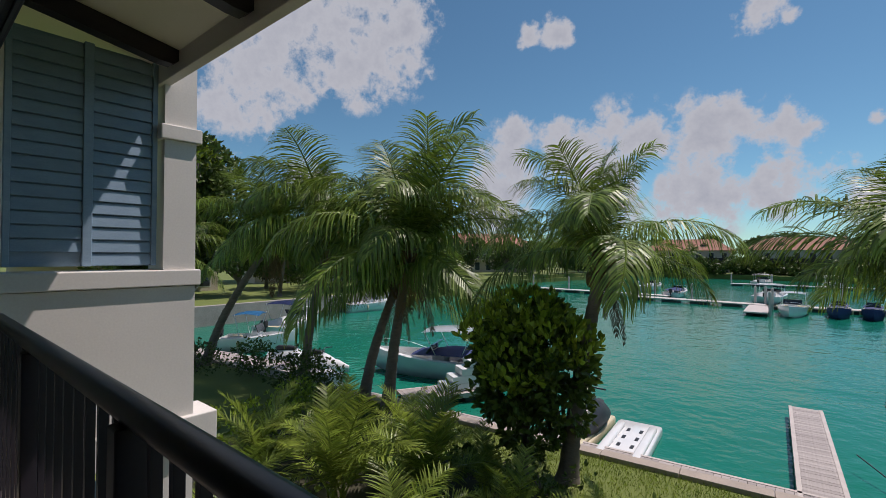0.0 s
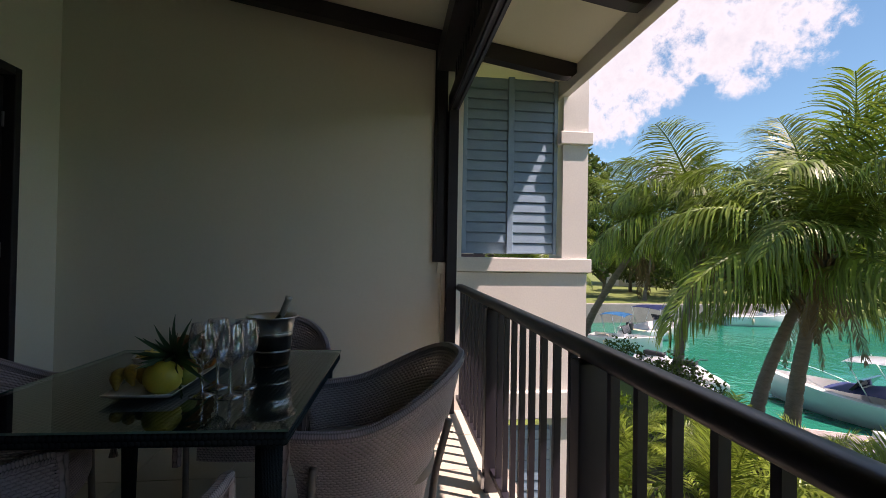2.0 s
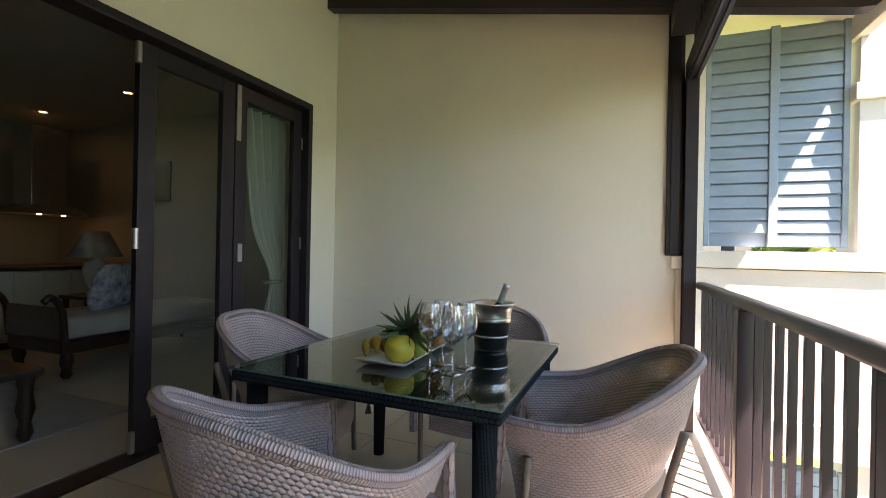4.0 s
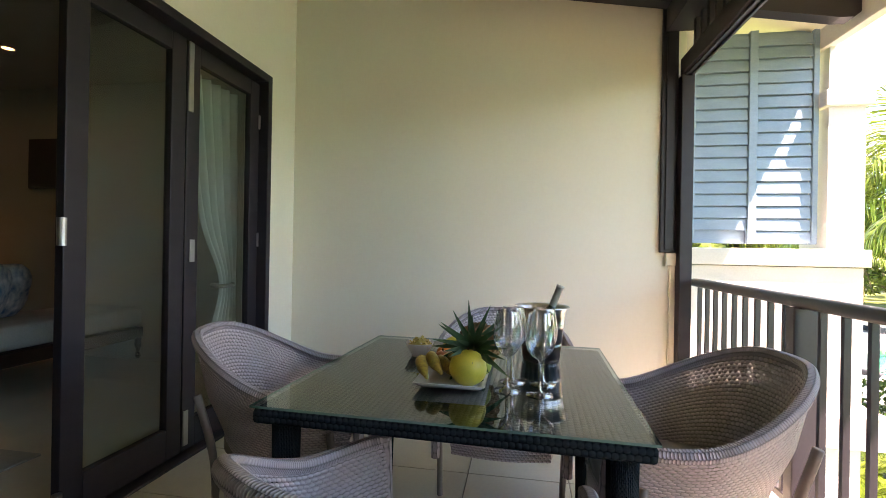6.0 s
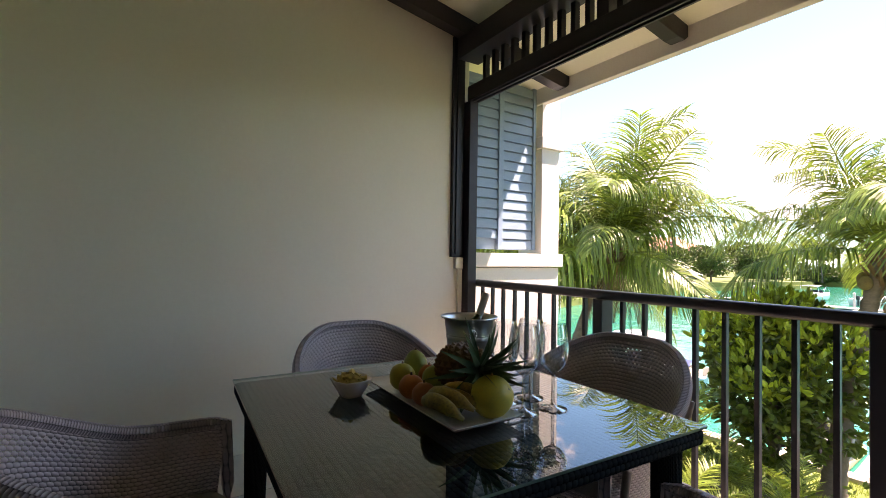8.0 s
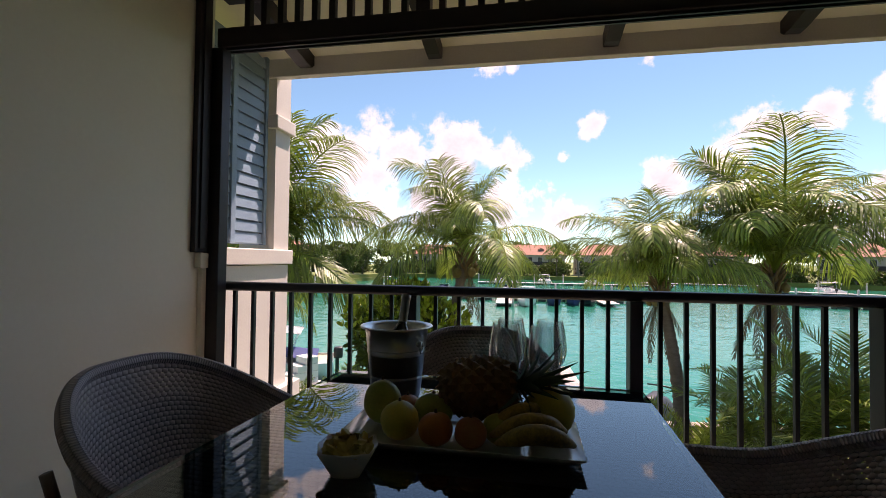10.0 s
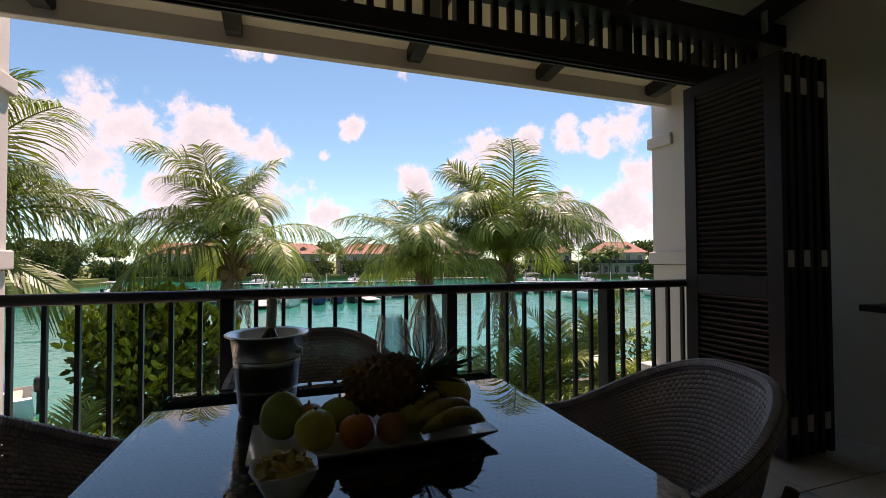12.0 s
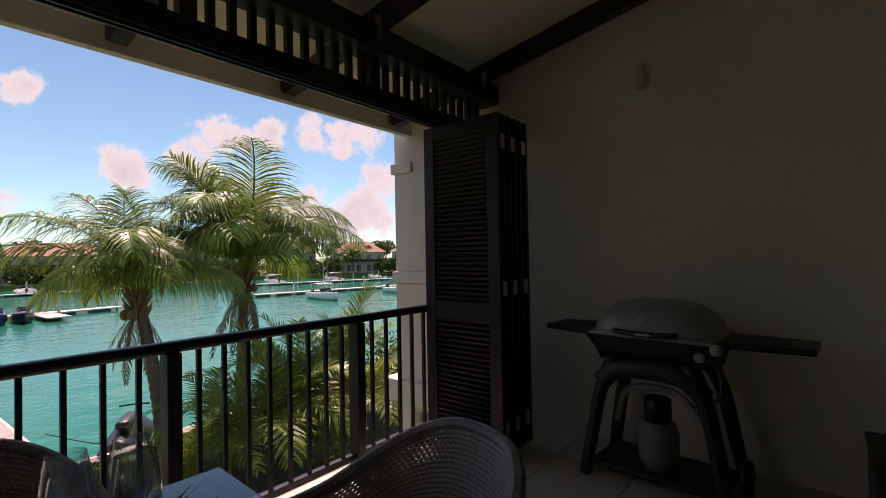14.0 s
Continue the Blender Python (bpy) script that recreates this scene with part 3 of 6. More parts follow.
part("bolt", boxed(0.675, 0.712, 0.023, 0.031, 1.97, 2.37, bevel=0.003), SATIN, leaf_a, "long steel top bolt")
part("bolt", boxed(0.675, 0.712, 0.023, 0.031, 0.05, 0.25, bevel=0.003), SATIN, leaf_a, "steel foot bolt")
for z in (0.25, 1.25, 2.1):
    part("hinge", boxed(-0.008, 0.012, 0.023, 0.034, z - 0.05, z + 0.05, bevel=0.002), SATIN, leaf_a, "satin steel hinge")
leaf_b = glass_leaf(-2.535, -1.85)
for z in (0.10, 1.25, 2.3):
    part("hinge", lathe([(0.0, -0.06), (0.018, -0.058), (0.018, 0.058), (0.0, 0.06)], 12, at=(0.70, 0.03, z)), SATIN, leaf_b, "heavy steel pivot hinge")

# sheer curtain, drawn to the side and tied
bm = bmesh.new()
rows = []
for i in range(40):
    z = 0.06 + 2.25 * i / 39
    pinch = 1 - 0.72 * math.exp(-((z - 0.92) / 0.30) ** 2)
    row = []
    for j in range(46):
        u = j / 45
        x = -3.30 + (0.08 + 0.44 * pinch * (0.35 + 0.65 * min(1, max(0, (z - 0.2) / 2.1)))) * u
        row.append(bm.verts.new((x, YB - 0.26 + 0.035 * math.sin(u * 34 + 0.8 * math.sin(z * 2)) * (0.5 + 0.5 * pinch), z)))
    rows.append(row)
for a, b in zip(rows, rows[1:]):
    for j in range(45):
        bm.faces.new((a[j], a[j + 1], b[j + 1], b[j]))
SHEER = material("sheer_cloth", (0.72, 0.76, 0.72), (0.66, 0.70, 0.67), 3, 0.9, sheer=0.5)
curtain = tagged(part("curtain", bm, SHEER, smooth=True), "sheer white curtain tied back behind the glass", "curtain")
part("tieback", lathe([(0.075, -0.015), (0.085, 0.0), (0.075, 0.015)], 20, at=(-3.18, YB - 0.26, 0.92)), CUSHION, curtain, "cloth tie")

# plaster tone about halved: the room's dimness is put into the colour
ROOM = material("dim_room_plaster", (0.44, 0.42, 0.36), (0.38, 0.36, 0.31), 1, 0.8)
rb = bmesh.new()
box(rb, -4.6, -4.4, -8.4, YB - 0.205, -0.012, 3.0)
box(rb, 1.6, 1.8, -8.4, YB - 0.205, -0.012, 3.0)
box(rb, -4.4, 1.6, -8.4, -8.2, -0.012, 3.0)
box(rb, -4.4, XL - 0.3, -3.2, YB - 0.205, -0.012, 3.0)
structure("wall_room", rb, ROOM, "living room walls with the indoor dimness painted in", "wall")
structure("ceiling_room", boxed(-4.6, 1.8, -8.4, YB - 0.205, 2.9, 3.0), ROOM, "living room ceiling with the indoor dimness painted in", "ceiling")
structure("floor_room", boxed(-4.6, 1.8, -8.4, YB - 0.205, -0.2, -0.008), TILE, "pale tiled living room floor", "floor")
SPOT = glow_material("warm_lamp", (1.0, 0.55, 0.18), 4.0)
for sx, sy in ((-3.50, -5.39), (-3.66, -7.23)):
    s = thing("downlight", "small warm recessed downlight in the ceiling", "downlight", pose(sx, sy, 2.9), "downlights")
    part("ring", lathe([(0.05, 0.0), (0.06, -0.008), (0.045, -0.012), (0.04, 0.0)], 20), SATIN, s)
    part("lens", lathe([(0.0, -0.004), (0.039, -0.004), (0.039, 0.0)], 20), SPOT, s, "glowing lens")

SOFAWOOD = material("sofa_wood", (0.035, 0.02, 0.014), None, 4, 0.35)
SOFACLOTH = material("sofa_cloth", (0.42, 0.41, 0.38), None, 5, 0.9, bump=0.2)
sofa = thing("daybed", "dark carved wooden daybed with a pale mattress", "daybed", pose(-3.15, -5.25, 0, 0, 0, 180))
part("frame", boxed(-0.55, 1.35, -0.42, 0.42, 0.22, 0.34, bevel=0.02), SOFAWOOD, sofa)
part("mattress", boxed(-0.52, 1.32, -0.40, 0.40, 0.345, 0.54, bevel=0.05), SOFACLOTH, sofa, smooth=True)
for a in (-0.48, 1.28):
    for c in (-0.36, 0.36):
        leg = lathe([(0.03, 0), (0.05, 0.03), (0.035, 0.08), (0.055, 0.14), (0.045, 0.22)], 14, at=(a, c, 0))
        part("leg", leg, SOFAWOOD, sofa, smooth=True)
part("arm", tube(bent([(-0.53, -0.42, 0.34), (-0.56, -0.42, 0.62), (-0.64, -0.42, 0.74), (-0.70, -0.42, 0.70)]), 0.03, 8), SOFAWOOD, sofa, smooth=True)
part("arm", tube(bent([(-0.53, 0.42, 0.34), (-0.56, 0.42, 0.62), (-0.64, 0.42, 0.74), (-0.70, 0.42, 0.70)]), 0.03, 8), SOFAWOOD, sofa, smooth=True)
part("cane_panel", boxed(-0.565, -0.545, -0.40, 0.40, 0.36, 0.64), WICKER_RIM, sofa, "woven cane end panel")
PILLOW = material("anchor_print", (0.62, 0.64, 0.66), (0.06, 0.13, 0.26), 9, 0.9, fine=25)
for i, (a, c, r) in enumerate(((-0.22, 0.05, 24), (0.05, -0.12, 10))):
    p = ball(0.25, (1, 0.38, 1), 0, i)
    for v in p.verts:
        k = 1 + 0.16 * (abs(v.co.x) * abs(v.co.z)) / 0.03
        v.co.x, v.co.z = v.co.x * min(k, 1.2), v.co.z * min(k, 1.2)
    t = tagged(part("pillow", p, PILLOW, smooth=True), "white scatter pillow with a blue anchor print", "pillow", "daybed pillows")
    t.matrix_world = pose(-3.42 - 0.9 * a, -5.25 + c, 0.76, -14, 0, r)
lamp_t = thing("side_table", "small dark wooden side table by the daybed", "side table", pose(-3.67, -6.15, 0))
part("top", boxed(-0.25, 0.25, -0.25, 0.25, 0.56, 0.60, bevel=0.01), SOFAWOOD, lamp_t)
for a in (-0.2, 0.2):
    for c in (-0.2, 0.2):
        part("leg", boxed(a - 0.025, a + 0.025, c - 0.025, c + 0.025, 0, 0.56, bevel=0.004), SOFAWOOD, lamp_t)
tl = thing("table_lamp", "white ribbed ceramic table lamp with a cream shade, unlit", "table lamp", pose(-3.67, -6.15, 0.60))
part("base", lathe([(0.0, 0), (0.09, 0), (0.09, 0.03), (0.06, 0.05), (0.11, 0.16), (0.14, 0.28), (0.12, 0.38), (0.05, 0.43), (0.02, 0.46), (0.0, 0.46)], 24), CHINA, tl, smooth=True)
part("shade", lathe([(0.27, 0.45), (0.275, 0.45), (0.13, 0.76), (0.125, 0.76), (0.27, 0.45)], 28), SOFACLOTH, tl, "conical cream cloth shade", smooth=True)
CAB = material("white_cabinet", (0.58, 0.57, 0.54), None, 3, 0.5)
cab = thing("kitchen_cabinet", "white panelled kitchen base cabinet", "kitchen cabinet", pose(-3.3, -6.95, 0))
part("body", boxed(-1.0, 1.2, -0.6, 0.3, 0.08, 0.88, bevel=0.004), CAB, cab)
for i in range(4):
    part("drawer", boxed(0.55, 1.15, 0.301, 0.32, 0.12 + i * 0.185, 0.29 + i * 0.185, bevel=0.005), CAB, cab)
for i in range(5):
    part("door_panel", boxed(-0.95 + i * 0.29, -0.68 + i * 0.29, 0.301, 0.318, 0.12, 0.85, bevel=0.005), CAB, cab)
part("plinth", boxed(-0.98, 1.18, -0.6, 0.26, 0.0, 0.079), BLACK, cab)
top = tagged(part("worktop", boxed(-4.35, -2.05, -7.57, -6.62, 0.882, 0.925, bevel=0.006), SOFAWOOD), "dark granite kitchen worktop", "worktop")
hood = thing("cooker_hood", "brushed steel chimney cooker hood with small lamps", "cooker hood", pose(-3.76, -7.25, -0.04))
part("chimney", boxed(-0.2, 0.2, -0.4, 0.0, 1.75, 2.75, bevel=0.005), SATIN, hood)
part("canopy", prism([(-0.42, 1.62), (0.42, 1.62), (0.42, 1.66), (0.22, 1.74), (-0.22, 1.74), (-0.42, 1.66)], -0.44, 0.1, "y"), SATIN, hood)
for a in (-0.15, 0.12):
    part("lamp", lathe([(0.0, 0), (0.025, 0), (0.025, 0.01)], 12, at=(a, 0.02, 1.608)), SPOT, hood, "glowing hood lamp")
ctab = thing("coffee_table", "dark turned-leg wooden coffee table", "coffee table", pose(-1.37, -3.90, 0))
part("top", boxed(-0.45, 0.45, -0.32, 0.32, 0.40, 0.45, bevel=0.012), SOFAWOOD, ctab)
for a in (-0.38, 0.38):
    for c in (-0.26, 0.26):
        part("leg", lathe([(0.02, 0), (0.045, 0.05), (0.03, 0.12), (0.05, 0.2), (0.035, 0.3), (0.05, 0.40)], 14, at=(a, c, 0)), SOFAWOOD, ctab, smooth=True)
cloth = tagged(part("rug", boxed(-2.4, -0.2, -5.6, -3.6, -0.007, 0.006, bevel=0.003), SOFACLOTH), "worn pale rug on the tiled floor", "rug")
pic = tagged(thing("picture", "dark framed picture on the room wall", "picture", pose(-4.39, -6.05, 2.06)), kind="")
part("frame", boxed(0.0, 0.03, -0.22, 0.22, -0.27, 0.27, bevel=0.006), SOFAWOOD, pic)
part("sheet", boxed(0.0305, 0.033, -0.18, 0.18, -0.23, 0.23), SOFAWOOD, pic)

# ---------------------------------------------------------------- table and chairs
T0X, T1X, T0Y, T1Y, TZ = -2.528, -1.424, -1.684, -0.580, 0.745
table = thing("dining_table", "square dark woven dining table under a glass sheet", "table", pose((T0X + T1X) / 2, (T0Y + T1Y) / 2, 0, 0, 0, -2.0))
hw, hd = (T1X - T0X) / 2, (T1Y - T0Y) / 2


def woven_slab(x0, x1, y0, y1, z0, z1, bevel):
    bm = boxed(x0, x1, y0, y1, z0, z1, bevel=bevel)
    uv = bm.loops.layers.uv.verify()
    for f in bm.faces:
        ax = max(range(3), key=lambda i: abs(f.normal[i]))
        for lp in f.loops:
            c = lp.vert.co
            lp[uv].uv = (c.x, c.y) if ax == 2 else (c.y, c.z) if ax == 0 else (c.x, c.z)
    return bm


part("woven_top", woven_slab(-hw + 0.004, hw - 0.004, -hd + 0.004, hd - 0.004, 0.690, 0.735, 0.012), WICKER_DARK, table, "dark woven top")
bm = boxed(-hw, hw, -hd, hd, 0.738, 0.745)
bmesh.ops.delete(bm, geom=[f for f in bm.faces if f.normal.z < -0.5], context="FACES")
gt = part("glass_sheet", bm, GLASS_TOP, table, "clear greenish glass sheet")
gt.data.materials.append(GLASS_EDGE)
for f in gt.data.polygons:
    f.material_index = 0 if f.normal.z > 0.5 else 1
gt.visible_shadow = False
for a in (-1, 1):
    for c in (-1, 1):
        pts = [(a * (hw - 0.075), c * (hd - 0.075), z) for z in (0.69, 0.5, 0.3, 0.1, 0.0)]
        part("leg", tube(pts, [0.042, 0.040, 0.036, 0.032, 0.030], 12), WICKER_DARK, table, smooth=True)


def chair(m):
    """A tub armchair: woven shell round a cushion on splayed tube legs; it faces +y of its own frame, at the origin."""
    t = thing("wicker_chair", "grey-brown woven tub armchair with a taupe cushion", "chair", m, "chairs round the table")
    N, M = 56, 16

    def edge(a):
        """Half width, depth and top height of the shell at angle a (0 at the back)."""
        k = min(1.0, abs(a) / radians(122))
        q = min(1.0, max(0.0, (k - 0.10) / 0.74))
        return 0.835 - 0.215 * q * q * (3 - 2 * q) - 0.03 * max(0.0, k - 0.8)

    def at(a, v):
        """v 0: bottom, 1: rim."""
        top = edge(a)
        z = 0.20 + (top - 0.20) * v
        flare = 0.235 + 0.07 * min(1, (z - 0.2) / 0.4) + 0.075 * max(0, (z - 0.45) / 0.39) * (0.35 + 0.65 * math.cos(a / 2) ** 2)
        x = math.sin(a) * flare * 1.13
        y = -math.cos(a) * flare * 1.08 * (1.06 if abs(a) < radians(90) else 1.5)
        return Vector((x, y, z))
    bm = bmesh.new()
    uv = bm.loops.layers.uv.verify()
    for inner in (0, 1):
        grid = []
        for i in range(N + 1):
            a = radians(-122 + 244 * i / N)
            row = []
            for j in range(M + 1):
                p = at(a, j / M)
                if inner:
                    p.x, p.y = p.x * 0.955, p.y * 0.955
                row.append(bm.verts.new(p))
            grid.append(row)
        for i in range(N):
            for j in range(M):
                f = bm.faces.new((grid[i][j], grid[i + 1][j], grid[i + 1][j + 1], grid[i][j + 1]))
                for lp, c in zip(f.loops, ((i, j), (i + 1, j), (i + 1, j + 1), (i, j + 1))):
                    lp[uv].uv = (c[0] / N, c[1] / M)
                if inner:
                    f.normal_flip()
    part("shell", bm, WICKER, t, "woven back and arms with open gaps", smooth=True)
    rim = [at(radians(-122 + 244 * i / 64), 1.0) * 1.0 for i in range(65)]
    rim = [Vector((p.x * 0.978, p.y * 0.978, p.z)) for p in rim]
    ends = [Vector((rim[0].x, rim[0].y + 0.012, z)) for z in (0.22, 0.40)]
    ende = [Vector((rim[-1].x, rim[-1].y + 0.012, z)) for z in (0.40, 0.22)]
    part("rim", tube(ends + rim + ende, 0.021, 10), WICKER_RIM, t, "thick braided rim", smooth=True)
    # apron under the seat
    bm = bmesh.new()
    uv = bm.loops.layers.uv.verify()
    ring = [at(radians(-122 + 244 * i / N), 0.55) * 0.9 for i in range(N + 1)]
    a0, a1 = Vector((ring[0].x, ring[0].y, 0)), Vector((ring[-1].x, ring[-1].y, 0))
    front = [a0.lerp(a1, i / 16) + Vector((0, 0.03 * math.sin(math.pi * i / 16), 0)) for i in range(17)]
    lo, hi = [bm.verts.new((p.x, p.y, 0.21)) for p in front], [bm.verts.new((p.x, p.y, 0.385)) for p in front]
    for i in range(16):
        f = bm.faces.new((lo[i], lo[i + 1], hi[i + 1], hi[i]))
        for lp, c in zip(f.loops, ((i, 0), (i + 1, 0), (i + 1, 1), (i, 1))):
            lp[uv].uv = (0.3 * c[0] / 16, 0.35 * c[1])
    part("apron", bm, WICKER, t, smooth=True)
    seat = bmesh.new()
    pts = [Vector((p.x * 0.98, p.y * 0.98, 0)) for p in ring] + front[::-1][1:-1]
    rings = [[seat.verts.new((p.x * s, p.y * s, z)) for p in pts] for s, z in ((0.97, 0.35), (1.0, 0.365), (1.0, 0.40), (0.97, 0.425), (0.85, 0.435))]
    for a, b in zip(rings, rings[1:]):
        for i in range(len(pts)):
            j = (i + 1) % len(pts)
            seat.faces.new((a[i], a[j], b[j], b[i]))
    seat.faces.new(rings[-1])
    seat.faces.new(rings[0][::-1])
    bmesh.ops.recalc_face_normals(seat, faces=seat.faces)
    part("cushion", seat, CUSHION, t, "taupe cloth cushion", smooth=True)
    for s in (-1, 1):
        part("leg", tube(bent([(s * 0.315, 0.17, 0.50), (s * 0.30, 0.185, 0.3), (s * 0.29, 0.20, 0.0)], 5), 0.015, 8), TUBE, t, smooth=True)
        part("leg", tube(bent([(s * 0.292, -0.325, 0.64), (s * 0.258, -0.278, 0.4), (s * 0.245, -0.275, 0.18), (s * 0.255, -0.315, 0.0)], 5), 0.015, 8), TUBE, t, smooth=True)
    return t


first = chair(pose(-2.005, -0.42, 0, 0, 0, 180 + 4))
copy_thing(first, pose(-2.13, -1.88, 0, 0, 0, 14))
copy_thing(first, pose(-2.64, -1.02, 0, 0, 0, -90))
copy_thing(first, pose(-1.25, -1.14, 0, 0, 0, 72))

# ---------------------------------------------------------------- on the table
bucket = thing("ice_bucket", "polished steel wine bucket on the glass table", "ice bucket", pose(-2.203, -0.848, TZ) @ Matrix.Scale(1.02, 4))
part("body", lathe([(0.0, 0.0), (0.068, 0.0), (0.074, 0.006), (0.0795, 0.062), (0.0815, 0.066), (0.0822, 0.074), (0.0812, 0.078), (0.0880, 0.136), (0.0900, 0.140), (0.0907, 0.148), (0.0897, 0.152), (0.098, 0.212), (0.112, 0.218), (0.113, 0.222), (0.110, 0.224), (0.096, 0.215), (0.076, 0.012), (0.0, 0.010)], 40), STEEL, bucket, smooth=True)
for s in (-1, 1):
    part("handle", tube([(s * 0.104 * math.cos(0.5), -s * 0.104 * math.sin(0.5) + 0.016 * math.cos(a), 0.165 + 0.016 * math.sin(a)) for a in [i * math.pi / 8 for i in range(17)]], 0.003, 6), STEEL, bucket, "small ring handle", smooth=True)
    part("knob", ball(0.010), STEEL, bucket).location = (s * 0.095 * math.cos(0.5), -s * 0.095 * math.sin(0.5), 0.175)
BOTTLE = material("dark_green_glass", (0.03, 0.045, 0.02), None, 10, 0.08, coat=0.5)
FOIL = material("pale_foil", (0.50, 0.50, 0.46), None, 20, 0.35, 0.6)
bottle = thing("wine_bottle", "green wine bottle with a pale foil neck, leaning in the bucket", "bottle", pose(-2.203, -0.885, TZ + 0.022, -21, 2, 0))
part("glass_body", lathe([(0, 0), (0.034, 0.0), (0.036, 0.005), (0.036, 0.16), (0.030, 0.19), (0.016, 0.215), (0.014, 0.225), (0.0, 0.225)], 24), BOTTLE, bottle, smooth=True)
part("foil", lathe([(0.0145, 0.216), (0.0150, 0.30), (0.0165, 0.302), (0.0165, 0.315), (0.0, 0.316)], 20), FOIL, bottle, "pale silver foil", smooth=True)


def wine_glass(x, y, turn=0):
    t = thing("wine_glass", "empty clear stemmed wine glass on the table", "wine glass", pose(x, y, TZ, 0, 0, turn) @ Matrix.Scale(1.18, 4), "wine glasses")
    out = [(0.0, 0.0), (0.036, 0.0), (0.037, 0.002), (0.012, 0.006), (0.0045, 0.014), (0.004, 0.085), (0.006, 0.094), (0.020, 0.103), (0.034, 0.120), (0.040, 0.142), (0.040, 0.165), (0.036, 0.195), (0.031, 0.222)]
    part("goblet", lathe(out[1:], 32), CRYSTAL, t, smooth=True)
    return t


for gx, gy in ((-1.852, -0.962), (-1.746, -0.977), (-1.842, -0.858), (-1.726, -0.874)):
    wine_glass(gx, gy)

dish = thing("serving_dish", "long white rectangular china dish holding fruit", "dish", pose(-1.95, -1.16, TZ, 0, 0, 0) @ Matrix.Diagonal((0.895, 0.96, 1, 1)))
bm = bmesh.new()
prof = [(0.255, 0.080, 0.0), (0.275, 0.095, 0.006), (0.312, 0.122, 0.026), (0.312, 0.122, 0.030), (0.272, 0.092, 0.011), (0.24, 0.07, 0.008)]
rings = [[bm.verts.new((sx * a, sy * b, z)) for sx, sy in ((1, 1), (-1, 1), (-1, -1), (1, -1))] for a, b, z in prof]
for a, b in zip(rings, rings[1:]):
    for i in range(4):
        bm.faces.new((a[i], a[(i + 1) % 4], b[(i + 1) % 4], b[i]))
bm.faces.new(rings[-1])
bm.faces.new(rings[0][::-1])
bmesh.ops.bevel(bm, geom=[e for e in bm.edges], offset=0.0022, segments=2, affect="EDGES")
bmesh.ops.recalc_face_normals(bm, faces=bm.faces)
part("plate", bm, CHINA, dish, smooth=True)

SKIN = {}


def fruit_skin(name, a, b, rough=0.45):
    if name not in SKIN:
        SKIN[name] = material(name, a, b, 14, rough, bump=0.06, fine=160)
    return SKIN[name]


YELLOW = fruit_skin("yellow_melon_skin", (0.60, 0.47, 0.05), (0.44, 0.40, 0.05))
GREEN = fruit_skin("green_fruit_skin", (0.24, 0.31, 0.05), (0.40, 0.40, 0.08))
ORANGE = fruit_skin("orange_skin", (0.58, 0.20, 0.025), (0.50, 0.14, 0.02))
REDDISH = fruit_skin("red_fruit_skin", (0.42, 0.12, 0.05), (0.46, 0.22, 0.08))
BANANA = fruit_skin("ripe_banana_skin", (0.50, 0.36, 0.05), (0.09, 0.06, 0.02))
PINE = fruit_skin("pineapple_skin", (0.26, 0.13, 0.03), (0.16, 0.08, 0.025), 0.6)
CROWN = material("pineapple_leaf", (0.07, 0.15, 0.06), (0.045, 0.10, 0.045), 20, 0.5)
DZ = TZ + 0.011
for name, skin, x, y, r, sq, lab in (
        ("melon", YELLOW, -1.765, -1.075, 0.062, (1, 1, 0.95), "yellow round melon on the fruit dish"),
        ("mango", GREEN, -2.235, -1.085, 0.056, (1, 0.85, 1.15), "green mango on the fruit dish"),
        ("mango", YELLOW, -2.155, -1.175, 0.052, (1, 0.95, 1.0), "yellow-green mango on the fruit dish"),
        ("mango", GREEN, -2.085, -1.085, 0.052, (1.1, 0.9, 0.95), "yellow-green mango on the fruit dish"),
        ("orange", ORANGE, -2.055, -1.19, 0.046, (1, 1, 0.94), "orange on the fruit dish"),
        ("orange", ORANGE, -2.165, -1.065, 0.044, (1, 1, 0.94), "orange on the fruit dish"),
        ("peach", REDDISH, -1.965, -1.19, 0.042, (1, 1, 0.95), "reddish peach on the fruit dish"),
        ("lime", GREEN, -1.895, -1.15, 0.042, (1.1, 1, 0.95), "green lime on the fruit dish"),
        ("guava", GREEN, -1.885, -1.045, 0.046, (1, 1, 1.05), "pale green guava on the fruit dish")):
    r *= 0.88 if name != "melon" else 1.0
    t = thing(name, lab, "fruit", pose(-1.95 + 0.9 * (x + 2.0), y - 0.03, DZ + r * sq[2]), "fruit on the dish")
    part("flesh", ball(r, sq, 0.06, x * 7), skin, t, smooth=True)
    part("stalk", lathe([(0.0, 0.0), (0.004, 0.0), (0.003, 0.010), (0.0, 0.010)], 8, at=(0, 0, r * sq[2] - 0.003)), DEADLEAF, t)
